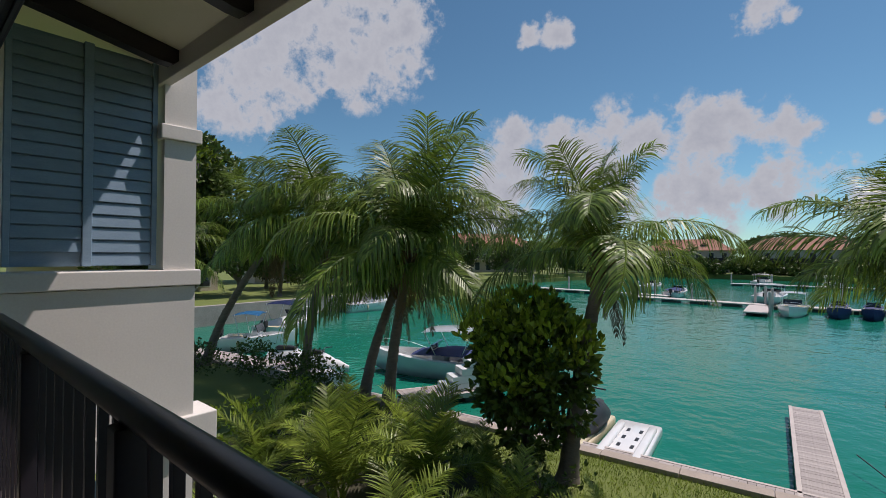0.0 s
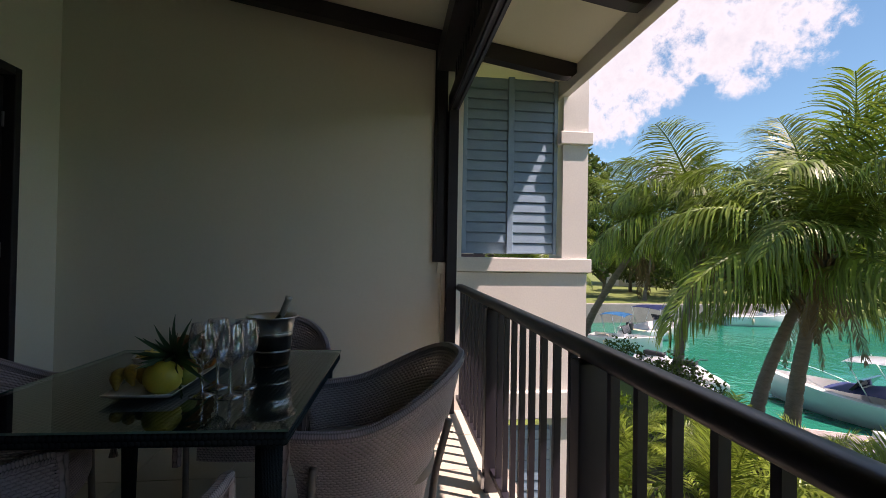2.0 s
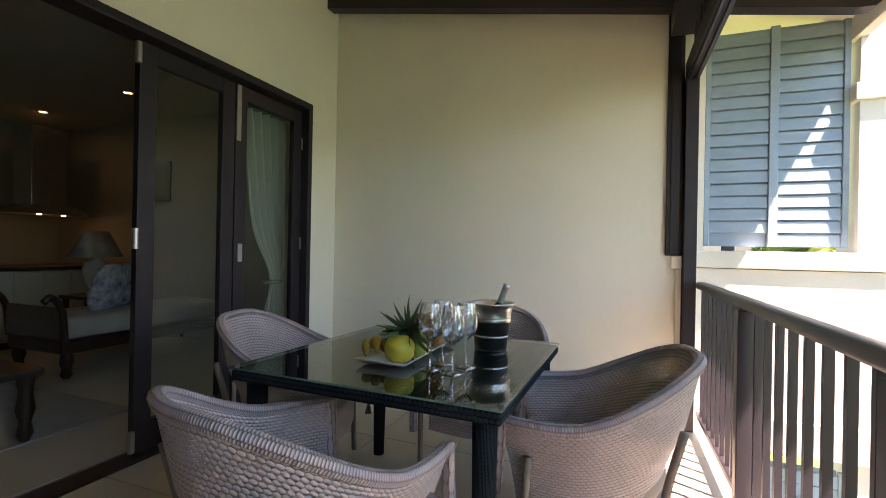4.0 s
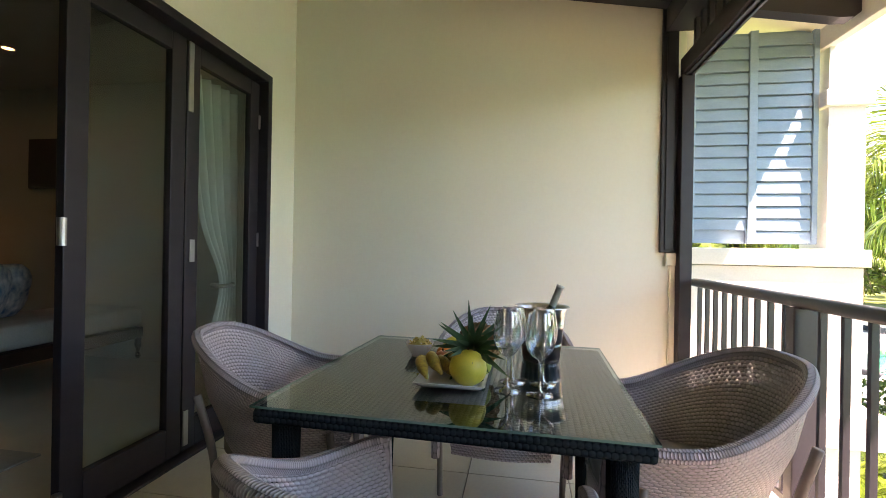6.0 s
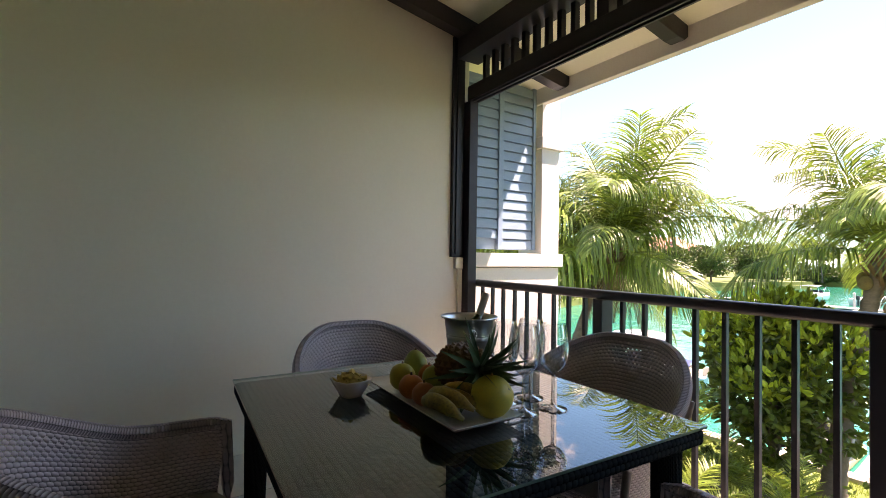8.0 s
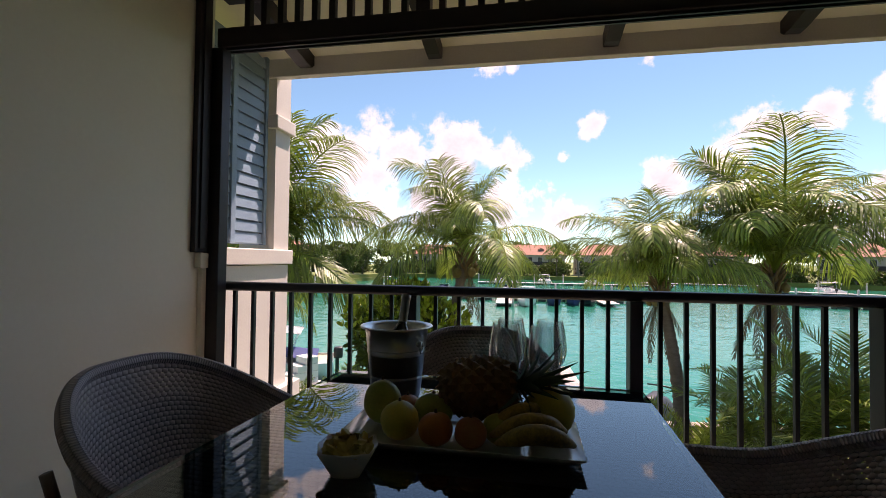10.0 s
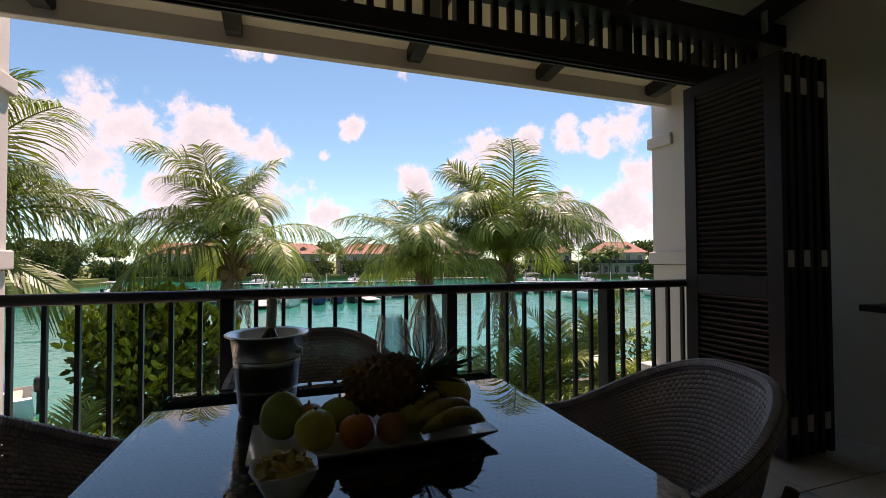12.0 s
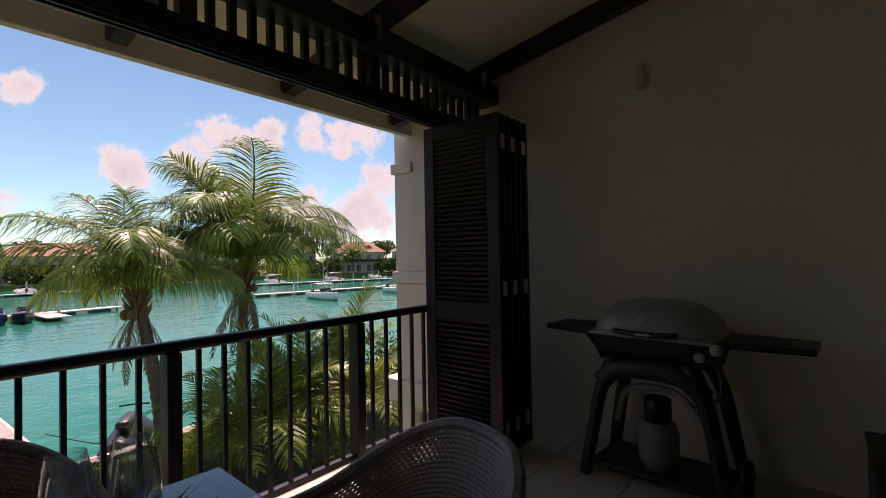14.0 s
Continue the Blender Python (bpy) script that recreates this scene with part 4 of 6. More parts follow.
# pineapple lying on its side, crown towards +x
pine = thing("pineapple", "ripe pineapple lying on the dish, green crown spread", "fruit", pose(-2.01, -1.075, DZ + 0.088, 0, 82, -6) @ Matrix.Scale(1.2, 4), "fruit on the dish")
bm = bmesh.new()
rows, cols = 11, 13
for i in range(rows):
    f = (i + 0.5) / rows
    rad = 0.062 * math.sin(math.pi * (0.12 + 0.76 * f)) ** 0.55
    for j in range(cols):
        a = 2 * math.pi * (j + 0.5 * (i % 2)) / cols
        d = Vector((math.cos(a), math.sin(a), 0))
        up, side = Vector((0, 0, 1)), Vector((-math.sin(a), math.cos(a), 0))
        c = d * rad + up * (0.165 * f)
        w, h = math.pi * rad / cols * 1.02, 0.0135
        ring = [bm.verts.new(c + side * w * sx + up * h * sz - d * 0.004) for sx, sz in ((1, 0), (0, 1), (-1, 0), (0, -1))]
        tip = bm.verts.new(c + d * 0.007)
        for k in range(4):
            bm.faces.new((ring[k], ring[(k + 1) % 4], tip))
part("rind", bm, PINE, pine)["kind"] = "stuff"
part("core", lathe([(0.0, 0.0), (0.040, 0.004), (0.057, 0.05), (0.058, 0.10), (0.045, 0.155), (0.0, 0.165)], 18), PINE, pine, smooth=True)
bm = bmesh.new()
rng = random.Random(5)
for i in range(34):
    a, lift = i * 2.4, 0.25 + 1.15 * (i / 34)
    L = 0.10 + 0.045 * rng.random()
    side = Vector((-math.sin(a), math.cos(a), 0))
    last = None
    for k in range(6):
        u = k / 5
        bend = lift - 0.5 * u * (1 - i / 34)
        p = Vector((math.cos(a) * math.cos(bend), math.sin(a) * math.cos(bend), math.sin(bend))) * (L * u) + Vector((0, 0, 0.160 + 0.012 * i / 34))
        w = 0.0095 * (1 - u ** 1.6) + 0.0004
        pair = (bm.verts.new(p + side * w), bm.verts.new(p + Vector((0, 0, -0.3 * w))), bm.verts.new(p - side * w))
        if last:
            bm.faces.new((last[0], last[1], pair[1], pair[0]))
            bm.faces.new((last[1], last[2], pair[2], pair[1]))
        last = pair
part("crown", bm, CROWN, pine, "spiky green crown leaves", smooth=True)
for i in range(4):
    t = thing("banana", "ripe spotted banana in a bunch on the dish", "fruit", pose(-1.775 - 0.012 * i, -1.245 + 0.033 * i, DZ + 0.030 + 0.012 * (i % 2), 0, 0, 8 + 9 * i) @ Matrix.Scale(1.12, 4), "fruit on the dish")
    pts = [Vector((-0.075 + 0.15 * k / 10, -0.022 * math.sin(math.pi * k / 10), 0.028 * math.sin(math.pi * k / 10))) for k in range(11)]
    part("skin", tube(pts, [0.005, 0.011, 0.016, 0.0185, 0.0195, 0.0195, 0.0195, 0.0185, 0.016, 0.010, 0.005], 9), BANANA, t, smooth=True)

bowl = thing("snack_bowl", "small square white china bowl of banana chips", "bowl", pose(-2.155, -1.361, TZ, 0, 0, 12))
bm = bmesh.new()
prof = [(0.032, 0.0), (0.034, 0.004), (0.062, 0.055), (0.061, 0.058), (0.030, 0.010)]
rings = [[bm.verts.new((s * math.cos(q) * (1.15 if k % 2 else 1.0), s * math.sin(q) * (1.15 if k % 2 else 1.0), z)) for k, q in enumerate([i * math.pi / 4 for i in range(8)])] for s, z in prof]
for a, b in zip(rings, rings[1:]):
    for i in range(8):
        bm.faces.new((a[i], a[(i + 1) % 8], b[(i + 1) % 8], b[i]))
bm.faces.new(rings[-1])
bm.faces.new(rings[0][::-1])
bmesh.ops.recalc_face_normals(bm, faces=bm.faces)
part("cup", bm, CHINA, bowl, smooth=True)
CHIP = material("banana_chip", (0.62, 0.50, 0.16), (0.50, 0.36, 0.08), 30, 0.6, bump=0.2)
bm = bmesh.new()
rng = random.Random(8)
for i in range(60):
    a, r = rng.random() * 6.28, 0.047 * math.sqrt(rng.random())
    c = Vector((r * math.cos(a), r * math.sin(a), 0.040 + 0.030 * (1 - r / 0.05) + 0.008 * rng.random()))
    rot = Euler((rng.uniform(-0.7, 0.7), rng.uniform(-0.7, 0.7), rng.random() * 6)).to_matrix()
    ring = [bm.verts.new(c + rot @ Vector((0.019 * math.cos(q), 0.012 * math.sin(q), 0.004 * math.cos(2 * q)))) for q in [k * 0.785 for k in range(8)]]
    cc = bm.verts.new(c + rot @ Vector((0, 0, 0.0025)))
    for k in range(8):
        bm.faces.new((ring[k], ring[(k + 1) % 8], cc))
part("filling", bm, CHIP, bowl, "heaped yellow banana chips")["kind"] = "stuff"


# ---------------------------------------------------------------- barbecue corner
LID = material("grey_enamel", (0.32, 0.31, 0.295), (0.26, 0.25, 0.24), 5, 0.35, bump=0.03)
LABEL = material("pale_print", (0.55, 0.55, 0.52), None, 9, 0.5)
GAS = material("grey_cylinder_paint", (0.20, 0.21, 0.225), (0.15, 0.155, 0.17), 6, 0.45, bump=0.1)
bbq = thing("gas_barbecue", "rounded grey-lidded gas barbecue on a black plastic stand", "barbecue", pose(0.98, -1.345, 0, 0, 0, -4))
# its own frame: long side along y, front towards -x
part("firebox", prism([(-0.24, 0.90), (0.24, 0.90), (0.20, 0.80), (0.12, 0.74), (-0.12, 0.74), (-0.20, 0.80)], -0.33, 0.33, "y"), BLACK, bbq, "black fire box")
bm = bmesh.new()
rows = []
for i in range(15):
    a = math.pi * i / 14
    row = []
    for j in range(21):
        u = -1 + 2 * j / 20
        s = max(0.0, 1 - abs(u) ** 3.2) ** 0.5
        row.append(bm.verts.new((-0.26 * math.cos(a) * (0.55 + 0.45 * s), 0.355 * u, 0.905 + 0.20 * math.sin(a) ** 0.8 * s + 0.02)))
    rows.append(row)
for a, b in zip(rows, rows[1:]):
    for j in range(20):
        bm.faces.new((a[j], a[j + 1], b[j + 1], b[j]))
bmesh.ops.recalc_face_normals(bm, faces=bm.faces)
lid = part("lid", bm, LID, bbq, "rounded grey enamel lid", smooth=True)
part("lid_rim", boxed(-0.265, 0.265, -0.35, 0.35, 0.902, 0.925, bevel=0.01), LID, bbq)
part("handle", tube(bent([(-0.27, 0.17, 0.945), (-0.31, 0.15, 0.945), (-0.315, 0, 0.94), (-0.31, -0.15, 0.945), (-0.27, -0.17, 0.945)], 6), 0.016, 8), BLACK, bbq, "black lid handle", smooth=True)
part("badge", boxed(-0.336, -0.331, -0.05, 0.035, 0.934, 0.946, bevel=0.001), LABEL, bbq, "pale lettering plate")
part("thermometer", lathe([(0.0, 0.012), (0.026, 0.012), (0.030, 0.006), (0.030, 0.0)], 20), STEEL, bbq, "round lid thermometer").matrix_basis = pose(-0.235, 0.02, 1.015, 0, -62, 0)
for s in (1, -1):
    g = prism([(-0.20, 0.0), (0.19, 0.0), (0.15, 0.36 + 0.05 * (s < 0)), (-0.13, 0.36 + 0.05 * (s < 0))], 0.885, 0.92, "z")
    w = part("side_table", g, BLACK, bbq, "black slatted folding side table")
    w.matrix_basis = Matrix.Translation((0, s * 0.36, 0)) @ Matrix.Diagonal((1, s, 1, 1))
    for k in range(5):
        part("slot", boxed(-0.12 + 0.055 * k, -0.095 + 0.055 * k, 0.06, 0.30, 0.9205, 0.924), DARKMETAL, w)
    part("arm", tube([(-0.16, s * 0.40, 0.885), (-0.18, s * 0.33, 0.82), (-0.16, s * 0.30, 0.74)], 0.016, 8), BLACK, bbq, smooth=True)
for s in (1, -1):
    for q in (-1, 1):
        pts = bent([(q * 0.18, s * 0.22, 0.76), (q * 0.20, s * 0.30, 0.55), (q * 0.21, s * 0.35, 0.30), (q * 0.235, s * 0.40, 0.0)], 6)
        part("leg", tube(pts, [0.058 - 0.014 * i / 18 for i in range(19)], 8, flat=0.8), BLACK, bbq, "thick black moulded leg", smooth=True)
part("front_beam", tube(bent([(-0.20, 0.30, 0.60), (-0.205, 0.16, 0.70), (-0.205, -0.16, 0.70), (-0.20, -0.30, 0.60)], 8), 0.05, 8, flat=1.2), BLACK, bbq, "arched front beam", smooth=True)
part("drip_arch", tube(bent([(-0.10, 0.24, 0.34), (-0.11, 0.16, 0.55), (-0.11, -0.10, 0.58), (-0.10, -0.26, 0.44)], 8), 0.022, 8), LID, bbq, "pale inner panel", smooth=True)
part("base_shelf", boxed(-0.21, 0.21, -0.38, 0.38, 0.055, 0.085, bevel=0.01), BLACK, bbq)
part("wheel", lathe([(0.0, -0.025), (0.09, -0.025), (0.10, -0.015), (0.10, 0.015), (0.09, 0.025), (0.0, 0.025)], 24), BLACK, bbq, smooth=True).matrix_basis = pose(0.1, -0.43, 0.10, 90, 0, 0)
for y, r in ((-0.285, 0.028), (-0.365, 0.032)):
    kn = part("knob", lathe([(0.0, 0.03), (r * 0.7, 0.03), (r, 0.02), (r, 0.0)], 18), LID, bbq, "round grey control knob", smooth=True)
    kn.matrix_basis = pose(-0.25, y, 0.835 + (0.05 if y < -0.3 else 0.0), 0, -90, 0)
part("hose", tube(bent([(-0.15, -0.33, 0.82), (-0.24, -0.38, 0.72), (-0.24, -0.36, 0.62), (-0.10, -0.2, 0.50)], 8), 0.008, 6), BLACK, bbq, "black gas hose", smooth=True)
gas = thing("gas_cylinder", "small grey gas cylinder standing on the barbecue shelf", "gas cylinder", pose(0.93, -1.335, 0.087))
part("tank", lathe([(0.0, 0.0), (0.085, 0.0), (0.085, 0.02), (0.11, 0.045), (0.118, 0.08), (0.118, 0.22), (0.10, 0.275), (0.05, 0.30), (0.0, 0.305)], 28), GAS, gas, smooth=True)
part("collar", lathe([(0.075, 0.275), (0.078, 0.275), (0.078, 0.42), (0.072, 0.425), (0.070, 0.28)], 28), BLACK, gas, "dark guard collar", smooth=True)
part("valve", lathe([(0.0, 0.30), (0.018, 0.30), (0.018, 0.36), (0.03, 0.365), (0.03, 0.385), (0.0, 0.39)], 14), SATIN, gas, smooth=True)
wl = thing("wall_lamp", "small pale cylindrical wall lamp, unlit", "wall lamp", pose(XR, -1.165, 2.68))
part("backplate", boxed(-0.012, 0.0, -0.03, 0.03, -0.05, 0.05, bevel=0.003), SATIN, wl)
part("body", lathe([(0.0, -0.085), (0.034, -0.085), (0.036, -0.08), (0.036, 0.08), (0.034, 0.085), (0.0, 0.085)], 20, at=(-0.05, 0, 0)), OUTER, wl, smooth=True)
bench = thing("storage_bench", "low dark storage box against the wall", "storage box", pose(1.08, -2.47, 0))
part("body", boxed(-0.2, 0.28, -0.28, 0.16, 0.0, 0.36, bevel=0.012), BLACK, bench)
part("lid", boxed(-0.21, 0.285, -0.285, 0.17, 0.361, 0.40, bevel=0.012), BLACK, bench)


# ---------------------------------------------------------------- plants
def frond_mesh(name, length, rise, bend, pairs, leaf, droop, width, mat, seed, curl=0.0, vee=0.0):
    """One feathered palm leaf growing from the origin in the xz plane: a rachis and its leaflets."""
    rng = random.Random(seed)
    verts, faces = [], []
    pos, pts, dirs = Vector((0, 0, 0)), [], []
    n = 26
    for i in range(n + 1):
        s = i / n
        e = radians(rise) - radians(bend) * s ** 1.45
        d = Vector((math.cos(e), curl * s, math.sin(e))).normalized()
        pts.append(pos.copy())
        dirs.append(d)
        pos = pos + d * (length / n)
    side = Vector((0, 1, 0))
    # rachis: three-sided
    last = None
    for i, (p, d) in enumerate(zip(pts, dirs)):
        r = 0.022 * length / 3 * (1 - 0.85 * i / n) + 0.002
        up = d.cross(side)
        k = len(verts)
        verts += [p + side * r, p - side * r, p + up * r * 1.2]
        if last is not None:
            for a, b in ((0, 1), (1, 2), (2, 0)):
                faces.append((last + a, last + b, k + b, k + a))
        last = k
    for i in range(pairs):
        s = 0.16 + 0.84 * (i + rng.uniform(-0.3, 0.3)) / pairs
        s = min(max(s, 0.12), 0.995)
        f = s * n
        a = min(int(f), n - 1)
        p, d = pts[a].lerp(pts[a + 1], f - a), dirs[a]
        up = side.cross(d) * -1
        L = leaf * (0.35 + 0.65 * math.sin(math.pi * min(1, (s - 0.05) ** 0.75))) * rng.uniform(0.85, 1.1)
        if s > 0.9:
            L *= 0.8
        for sg in (1, -1):
            fwd = 0.40 + 0.75 * s + rng.uniform(-0.22, 0.22)
            w = (side * sg + d * fwd + up * (vee + rng.uniform(-0.25, 0.30))).normalized()
            wd = width * rng.uniform(0.8, 1.15)
            q, prev = p.copy(), None
            m = 4
            across = (d - w * d.dot(w)).normalized()
            for k in range(m + 1):
                u = k / m
                half = wd * (0.45 + 1.1 * u) * (1 - u) + 0.0015 if u > 0 else wd * 0.35
                base = len(verts)
                verts += [q + across * half, q - across * half]
                if prev is not None:
                    faces.append((prev, prev + 1, base + 1, base))
                prev = base
                w = (w + Vector((0, 0, -droop * (0.35 + u) * rng.uniform(0.8, 1.2)))).normalized()
                q = q + w * (L / m)
    me = bpy.data.meshes.new(name)
    me.from_pydata([tuple(v) for v in verts], [], faces)
    me.materials.append(mat)
    return me


COCO = [frond_mesh("frond", 1.0, r, b, 72, 0.35, dr * 1.35 + 0.12, 0.0062, PALM, 10 + i, c, 0.35) for i, (r, b, dr, c) in enumerate((
    (86, 48, 0.16, 0.1), (80, 78, 0.24, -0.14), (70, 98, 0.30, 0.15), (58, 104, 0.36, -0.15), (44, 102, 0.42, 0.12),
    (28, 98, 0.5, -0.1), (10, 84, 0.58, 0.08), (-10, 66, 0.62, -0.05), (84, 66, 0.22, -0.28), (68, 128, 0.36, 0.2)))]
DRY = [frond_mesh("dry_frond", 1.0, -62, 24, 30, 0.16, 0.5, 0.010, DEADLEAF, 40 + i) for i in range(2)]
FEATHER = [frond_mesh("frond", 1.0, r, b, 44, 0.27, dr, 0.0098, ARECA, 60 + i, c, 0.25) for i, (r, b, dr, c) in enumerate((
    (84, 45, 0.08, 0.1), (74, 66, 0.12, -0.12), (64, 84, 0.16, 0.15), (54, 90, 0.2, -0.1), (40, 86, 0.24, 0.1)))]


def palm(base, crown, size, fronds=24, seed=1, lab="", nuts=0, dry=5, tip=0.0, spread=8):
    """A coconut palm: ringed curved trunk, a head of arching feathered fronds, dry fronds and nuts under it."""
    rng = random.Random(seed)
    b, c = Vector(base), Vector(crown)
    t = thing("palm_tree", lab or "tall coconut palm with arching green fronds", "palm tree", pose(*b), "coconut palms")
    d = c - b
    line = bent([(0, 0, -0.1), (d.x * 0.25, d.y * 0.25, d.z * 0.35), (d.x * 0.62, d.y * 0.62, d.z * 0.7), tuple(d)], 14)
    line = [p + Vector((rng.uniform(-1, 1), rng.uniform(-1, 1), 0)) * 0.006 for p in line]
    radii = [(0.15 - 0.06 * i / len(line) + 0.10 * math.exp(-i / 2.5) + (0.012 if i % 2 else 0.0)) * (1.15 if size > 2.6 else 0.95) for i in range(len(line))]
    part("trunk", tube(line, radii, 12), BARK, t, "ringed grey-brown trunk", smooth=True)
    # fibrous boot under the crown
    bm = bmesh.new()
    for i in range(26):
        a, z = i * 2.4, -0.55 + 0.6 * i / 26
        o = d + Vector((0.10 * math.cos(a), 0.10 * math.sin(a), z))
        e = o + Vector((0.20 * math.cos(a), 0.20 * math.sin(a), 0.30))
        tube([o, (o + e) / 2 + Vector((0, 0, -0.03)), e], [0.045, 0.035, 0.012], 5, bm)
    part("boot", bm, DEADLEAF, t, "brown fibrous leaf bases")
    for i in range(fronds):
        k = i / fronds
        v = min(7, int(k * spread)) if rng.random() > 0.25 else rng.choice((8, 9, 3))
        a = i * 137.5 + rng.uniform(-16, 16) + tip
        s = size * rng.uniform(0.78, 1.15) * (0.82 if v == 0 else 1.0)
        ob = share("frond", COCO[v], t, Matrix.Translation(d) @ pose(0, 0, 0, rng.uniform(-18, 18), rng.uniform(-12, 8), a) @ Matrix.Diagonal((s, s, s, 1)))
    for i in range(dry):
        s = size * rng.uniform(0.35, 0.6)
        share("dry_frond", DRY[i % 2], t, Matrix.Translation(d + Vector((0, 0, -0.25))) @ pose(0, 0, 0, 0, rng.uniform(-10, 10), rng.uniform(0, 360)) @ Matrix.Diagonal((s, s, s, 1)))
    for i in range(nuts):
        a = rng.uniform(0, 6.28)
        n = part("coconut", ball(0.11, (0.9, 0.9, 1.15)), NUT, t, "brown-green coconut", smooth=True)
        n.location = d + Vector((0.26 * math.cos(a), 0.26 * math.sin(a), -0.35 - 0.15 * rng.random()))
    return t


NUT = material("coconut_husk", (0.22, 0.17, 0.05), (0.13, 0.09, 0.04), 8, 0.7)


def areca(x, y, height, n=16, seed=1, z=GROUND):
    rng = random.Random(seed)
    t = thing("areca_palm", "bushy yellow-green feather palm in the garden bed", "feather palm", pose(x, y, z), "feather palms")
    bm = bmesh.new()
    for i in range(5):
        a = i * 1.3
        tube([(0.10 * math.cos(a), 0.10 * math.sin(a), -0.05), (0.14 * math.cos(a), 0.14 * math.sin(a), height * 0.28)], [0.03, 0.02], 6, bm)
    part("stem_cluster", bm, NEWLEAF, t, "clustered pale stems")["kind"] = "stuff"
    for i in range(int(n * 0.8)):
        v = rng.choice((0, 0, 1, 1, 2, 2, 3, 4))
        s = height * rng.uniform(0.62, 0.9)
        a = i * 137.5 + rng.uniform(-20, 20)
        share("frond", FEATHER[v], t, pose(0.12 * math.cos(a), 0.12 * math.sin(a), height * rng.uniform(0.12, 0.30), rng.uniform(-9, 9), 0, a) @ Matrix.Diagonal((s, s, s, 1)))
    return t


def leaf_cloud(clumps, per, size, seed, up=0.3):
    """Many small pointed leaves set in tufts over the given clumps (x, y, z, radius, squash)."""
    rng = random.Random(seed)
    verts, faces = [], []
    for x, y, z, r, sq in clumps:
        c = Vector((x, y, z))
        for i in range(int(per * r * r)):
            d = Vector((rng.gauss(0, 1), rng.gauss(0, 1), rng.gauss(0, 1))).normalized()
            p = c + Vector((d.x * r, d.y * r, d.z * r * sq)) * rng.uniform(0.70, 1.05)
            for k in range(3):
                w = (d * 0.7 + Vector((rng.uniform(-1, 1), rng.uniform(-1, 1), rng.uniform(-1, 1) + up))).normalized()
                s = w.cross(Vector((rng.uniform(-1, 1), rng.uniform(-1, 1), rng.uniform(-1, 1)))).normalized()
                L = size * rng.uniform(0.65, 1.25)
                h = L * 0.24
                nrm = w.cross(s)
                b = len(verts)
                verts += [p, p + w * L * 0.35 + s * h + nrm * h * 0.3, p + w * L * 0.75 + s * h * 0.8 + nrm * h * 0.2, p + w * L, p + w * L * 0.75 - s * h * 0.8 + nrm * h * 0.2, p + w * L * 0.35 - s * h + nrm * h * 0.3]
                faces += [(b, b + 1, b + 2, b + 3), (b, b + 3, b + 4, b + 5)]
    me = bpy.data.meshes.new("leaves")
    me.from_pydata([tuple(v) for v in verts], [], faces)
    return me


def bush(x, y, z, clumps, per, size, mat, seed, name="bush", lab="dense leafy garden bush", cat="bush", stem=0.05, new_top=None, group="garden bushes"):
    t = thing(name, lab, cat, pose(x, y, z), group)
    bm = bmesh.new()
    rng = random.Random(seed)
    top = max(c[2] for c in clumps)
    tube([(0, 0, -0.1), (0.02, 0.03, top * 0.4), (0.0, 0.05, top * 0.8)], [stem, stem * 0.8, stem * 0.4], 8, bm)
    for cx, cy, cz, r, sq in clumps:
        tube([(0, 0, top * 0.25), (cx * 0.5, cy * 0.5, cz * 0.65), (cx, cy, cz)], [stem * 0.6, stem * 0.4, stem * 0.15], 6, bm)
    part("trunk", bm, BARK, t, "branching grey stems", smooth=True)
    part_leaves = mesh_part("leaves", leaf_cloud(clumps, per, size, seed), mat, t)
    part_leaves["kind"] = "stuff"
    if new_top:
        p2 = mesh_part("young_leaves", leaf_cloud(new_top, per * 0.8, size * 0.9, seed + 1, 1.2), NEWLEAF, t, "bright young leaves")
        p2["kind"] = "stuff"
    return t


# ---------------------------------------------------------------- garden, quay and sea
def quay_y(x):
    """The line of the near quay."""
    return 10.25 + 0.105 * (x + 2.0)


ground = structure("ground", prism([(-900, -900), (900, -900), (900, quay_y(30) ), (30, quay_y(30)), (-24, quay_y(-24)), (-34, quay_y(-24)), (-34, 34), (-43, 70), (-36, 108), (-900, 108)], GROUND - 6, GROUND, "z"), GRASS, "mown lawn and garden ground along the quay", "ground")
structure("water", boxed(-2500, 2500, quay_y(-30) - 1, 3000, SEA - 0.5, SEA), WATER, "calm turquoise marina water", "water")
north = structure("ground_north", prism([(-120, 128), (40, 118), (70, 98), (160, 60), (900, 60), (900, 1500), (-120, 1500)], SEA - 3, SEA + 1.0, "z"), GRASS, "far green marina shore", "ground")
structure("ground_east", prism([(60, quay_y(30)), (62, 40), (140, 30), (300, 12), (300, quay_y(30))], SEA - 3, SEA + 0.9, "z"), GRASS, "far green shore beyond the docks", "ground")
structure("soil_bed", prism([(-11, 1.6), (9, 1.6), (9, 9.2), (1.5, 8.9), (-3.0, 8.0), (-8.4, 7.6), (-11, 8.2)], GROUND, GROUND + 0.03, "z"), SOIL, "dark planted garden bed under the balcony", "soil")
qa = math.degrees(math.atan(0.105))
quay = thing("quay_kerb", "weathered stone kerb along the lawn edge", "kerb", pose(-2, 10.25, 0, 0, 0, qa), kind="structure")
for i in range(26):
    x0 = -21 + i * 1.6
    part("kerb_stone", boxed(x0 + 0.006, x0 + 1.594, -0.02, 0.30, -3.85, GROUND + 0.10 - 0.004 * (i % 3), bevel=0.012), KERB, quay)


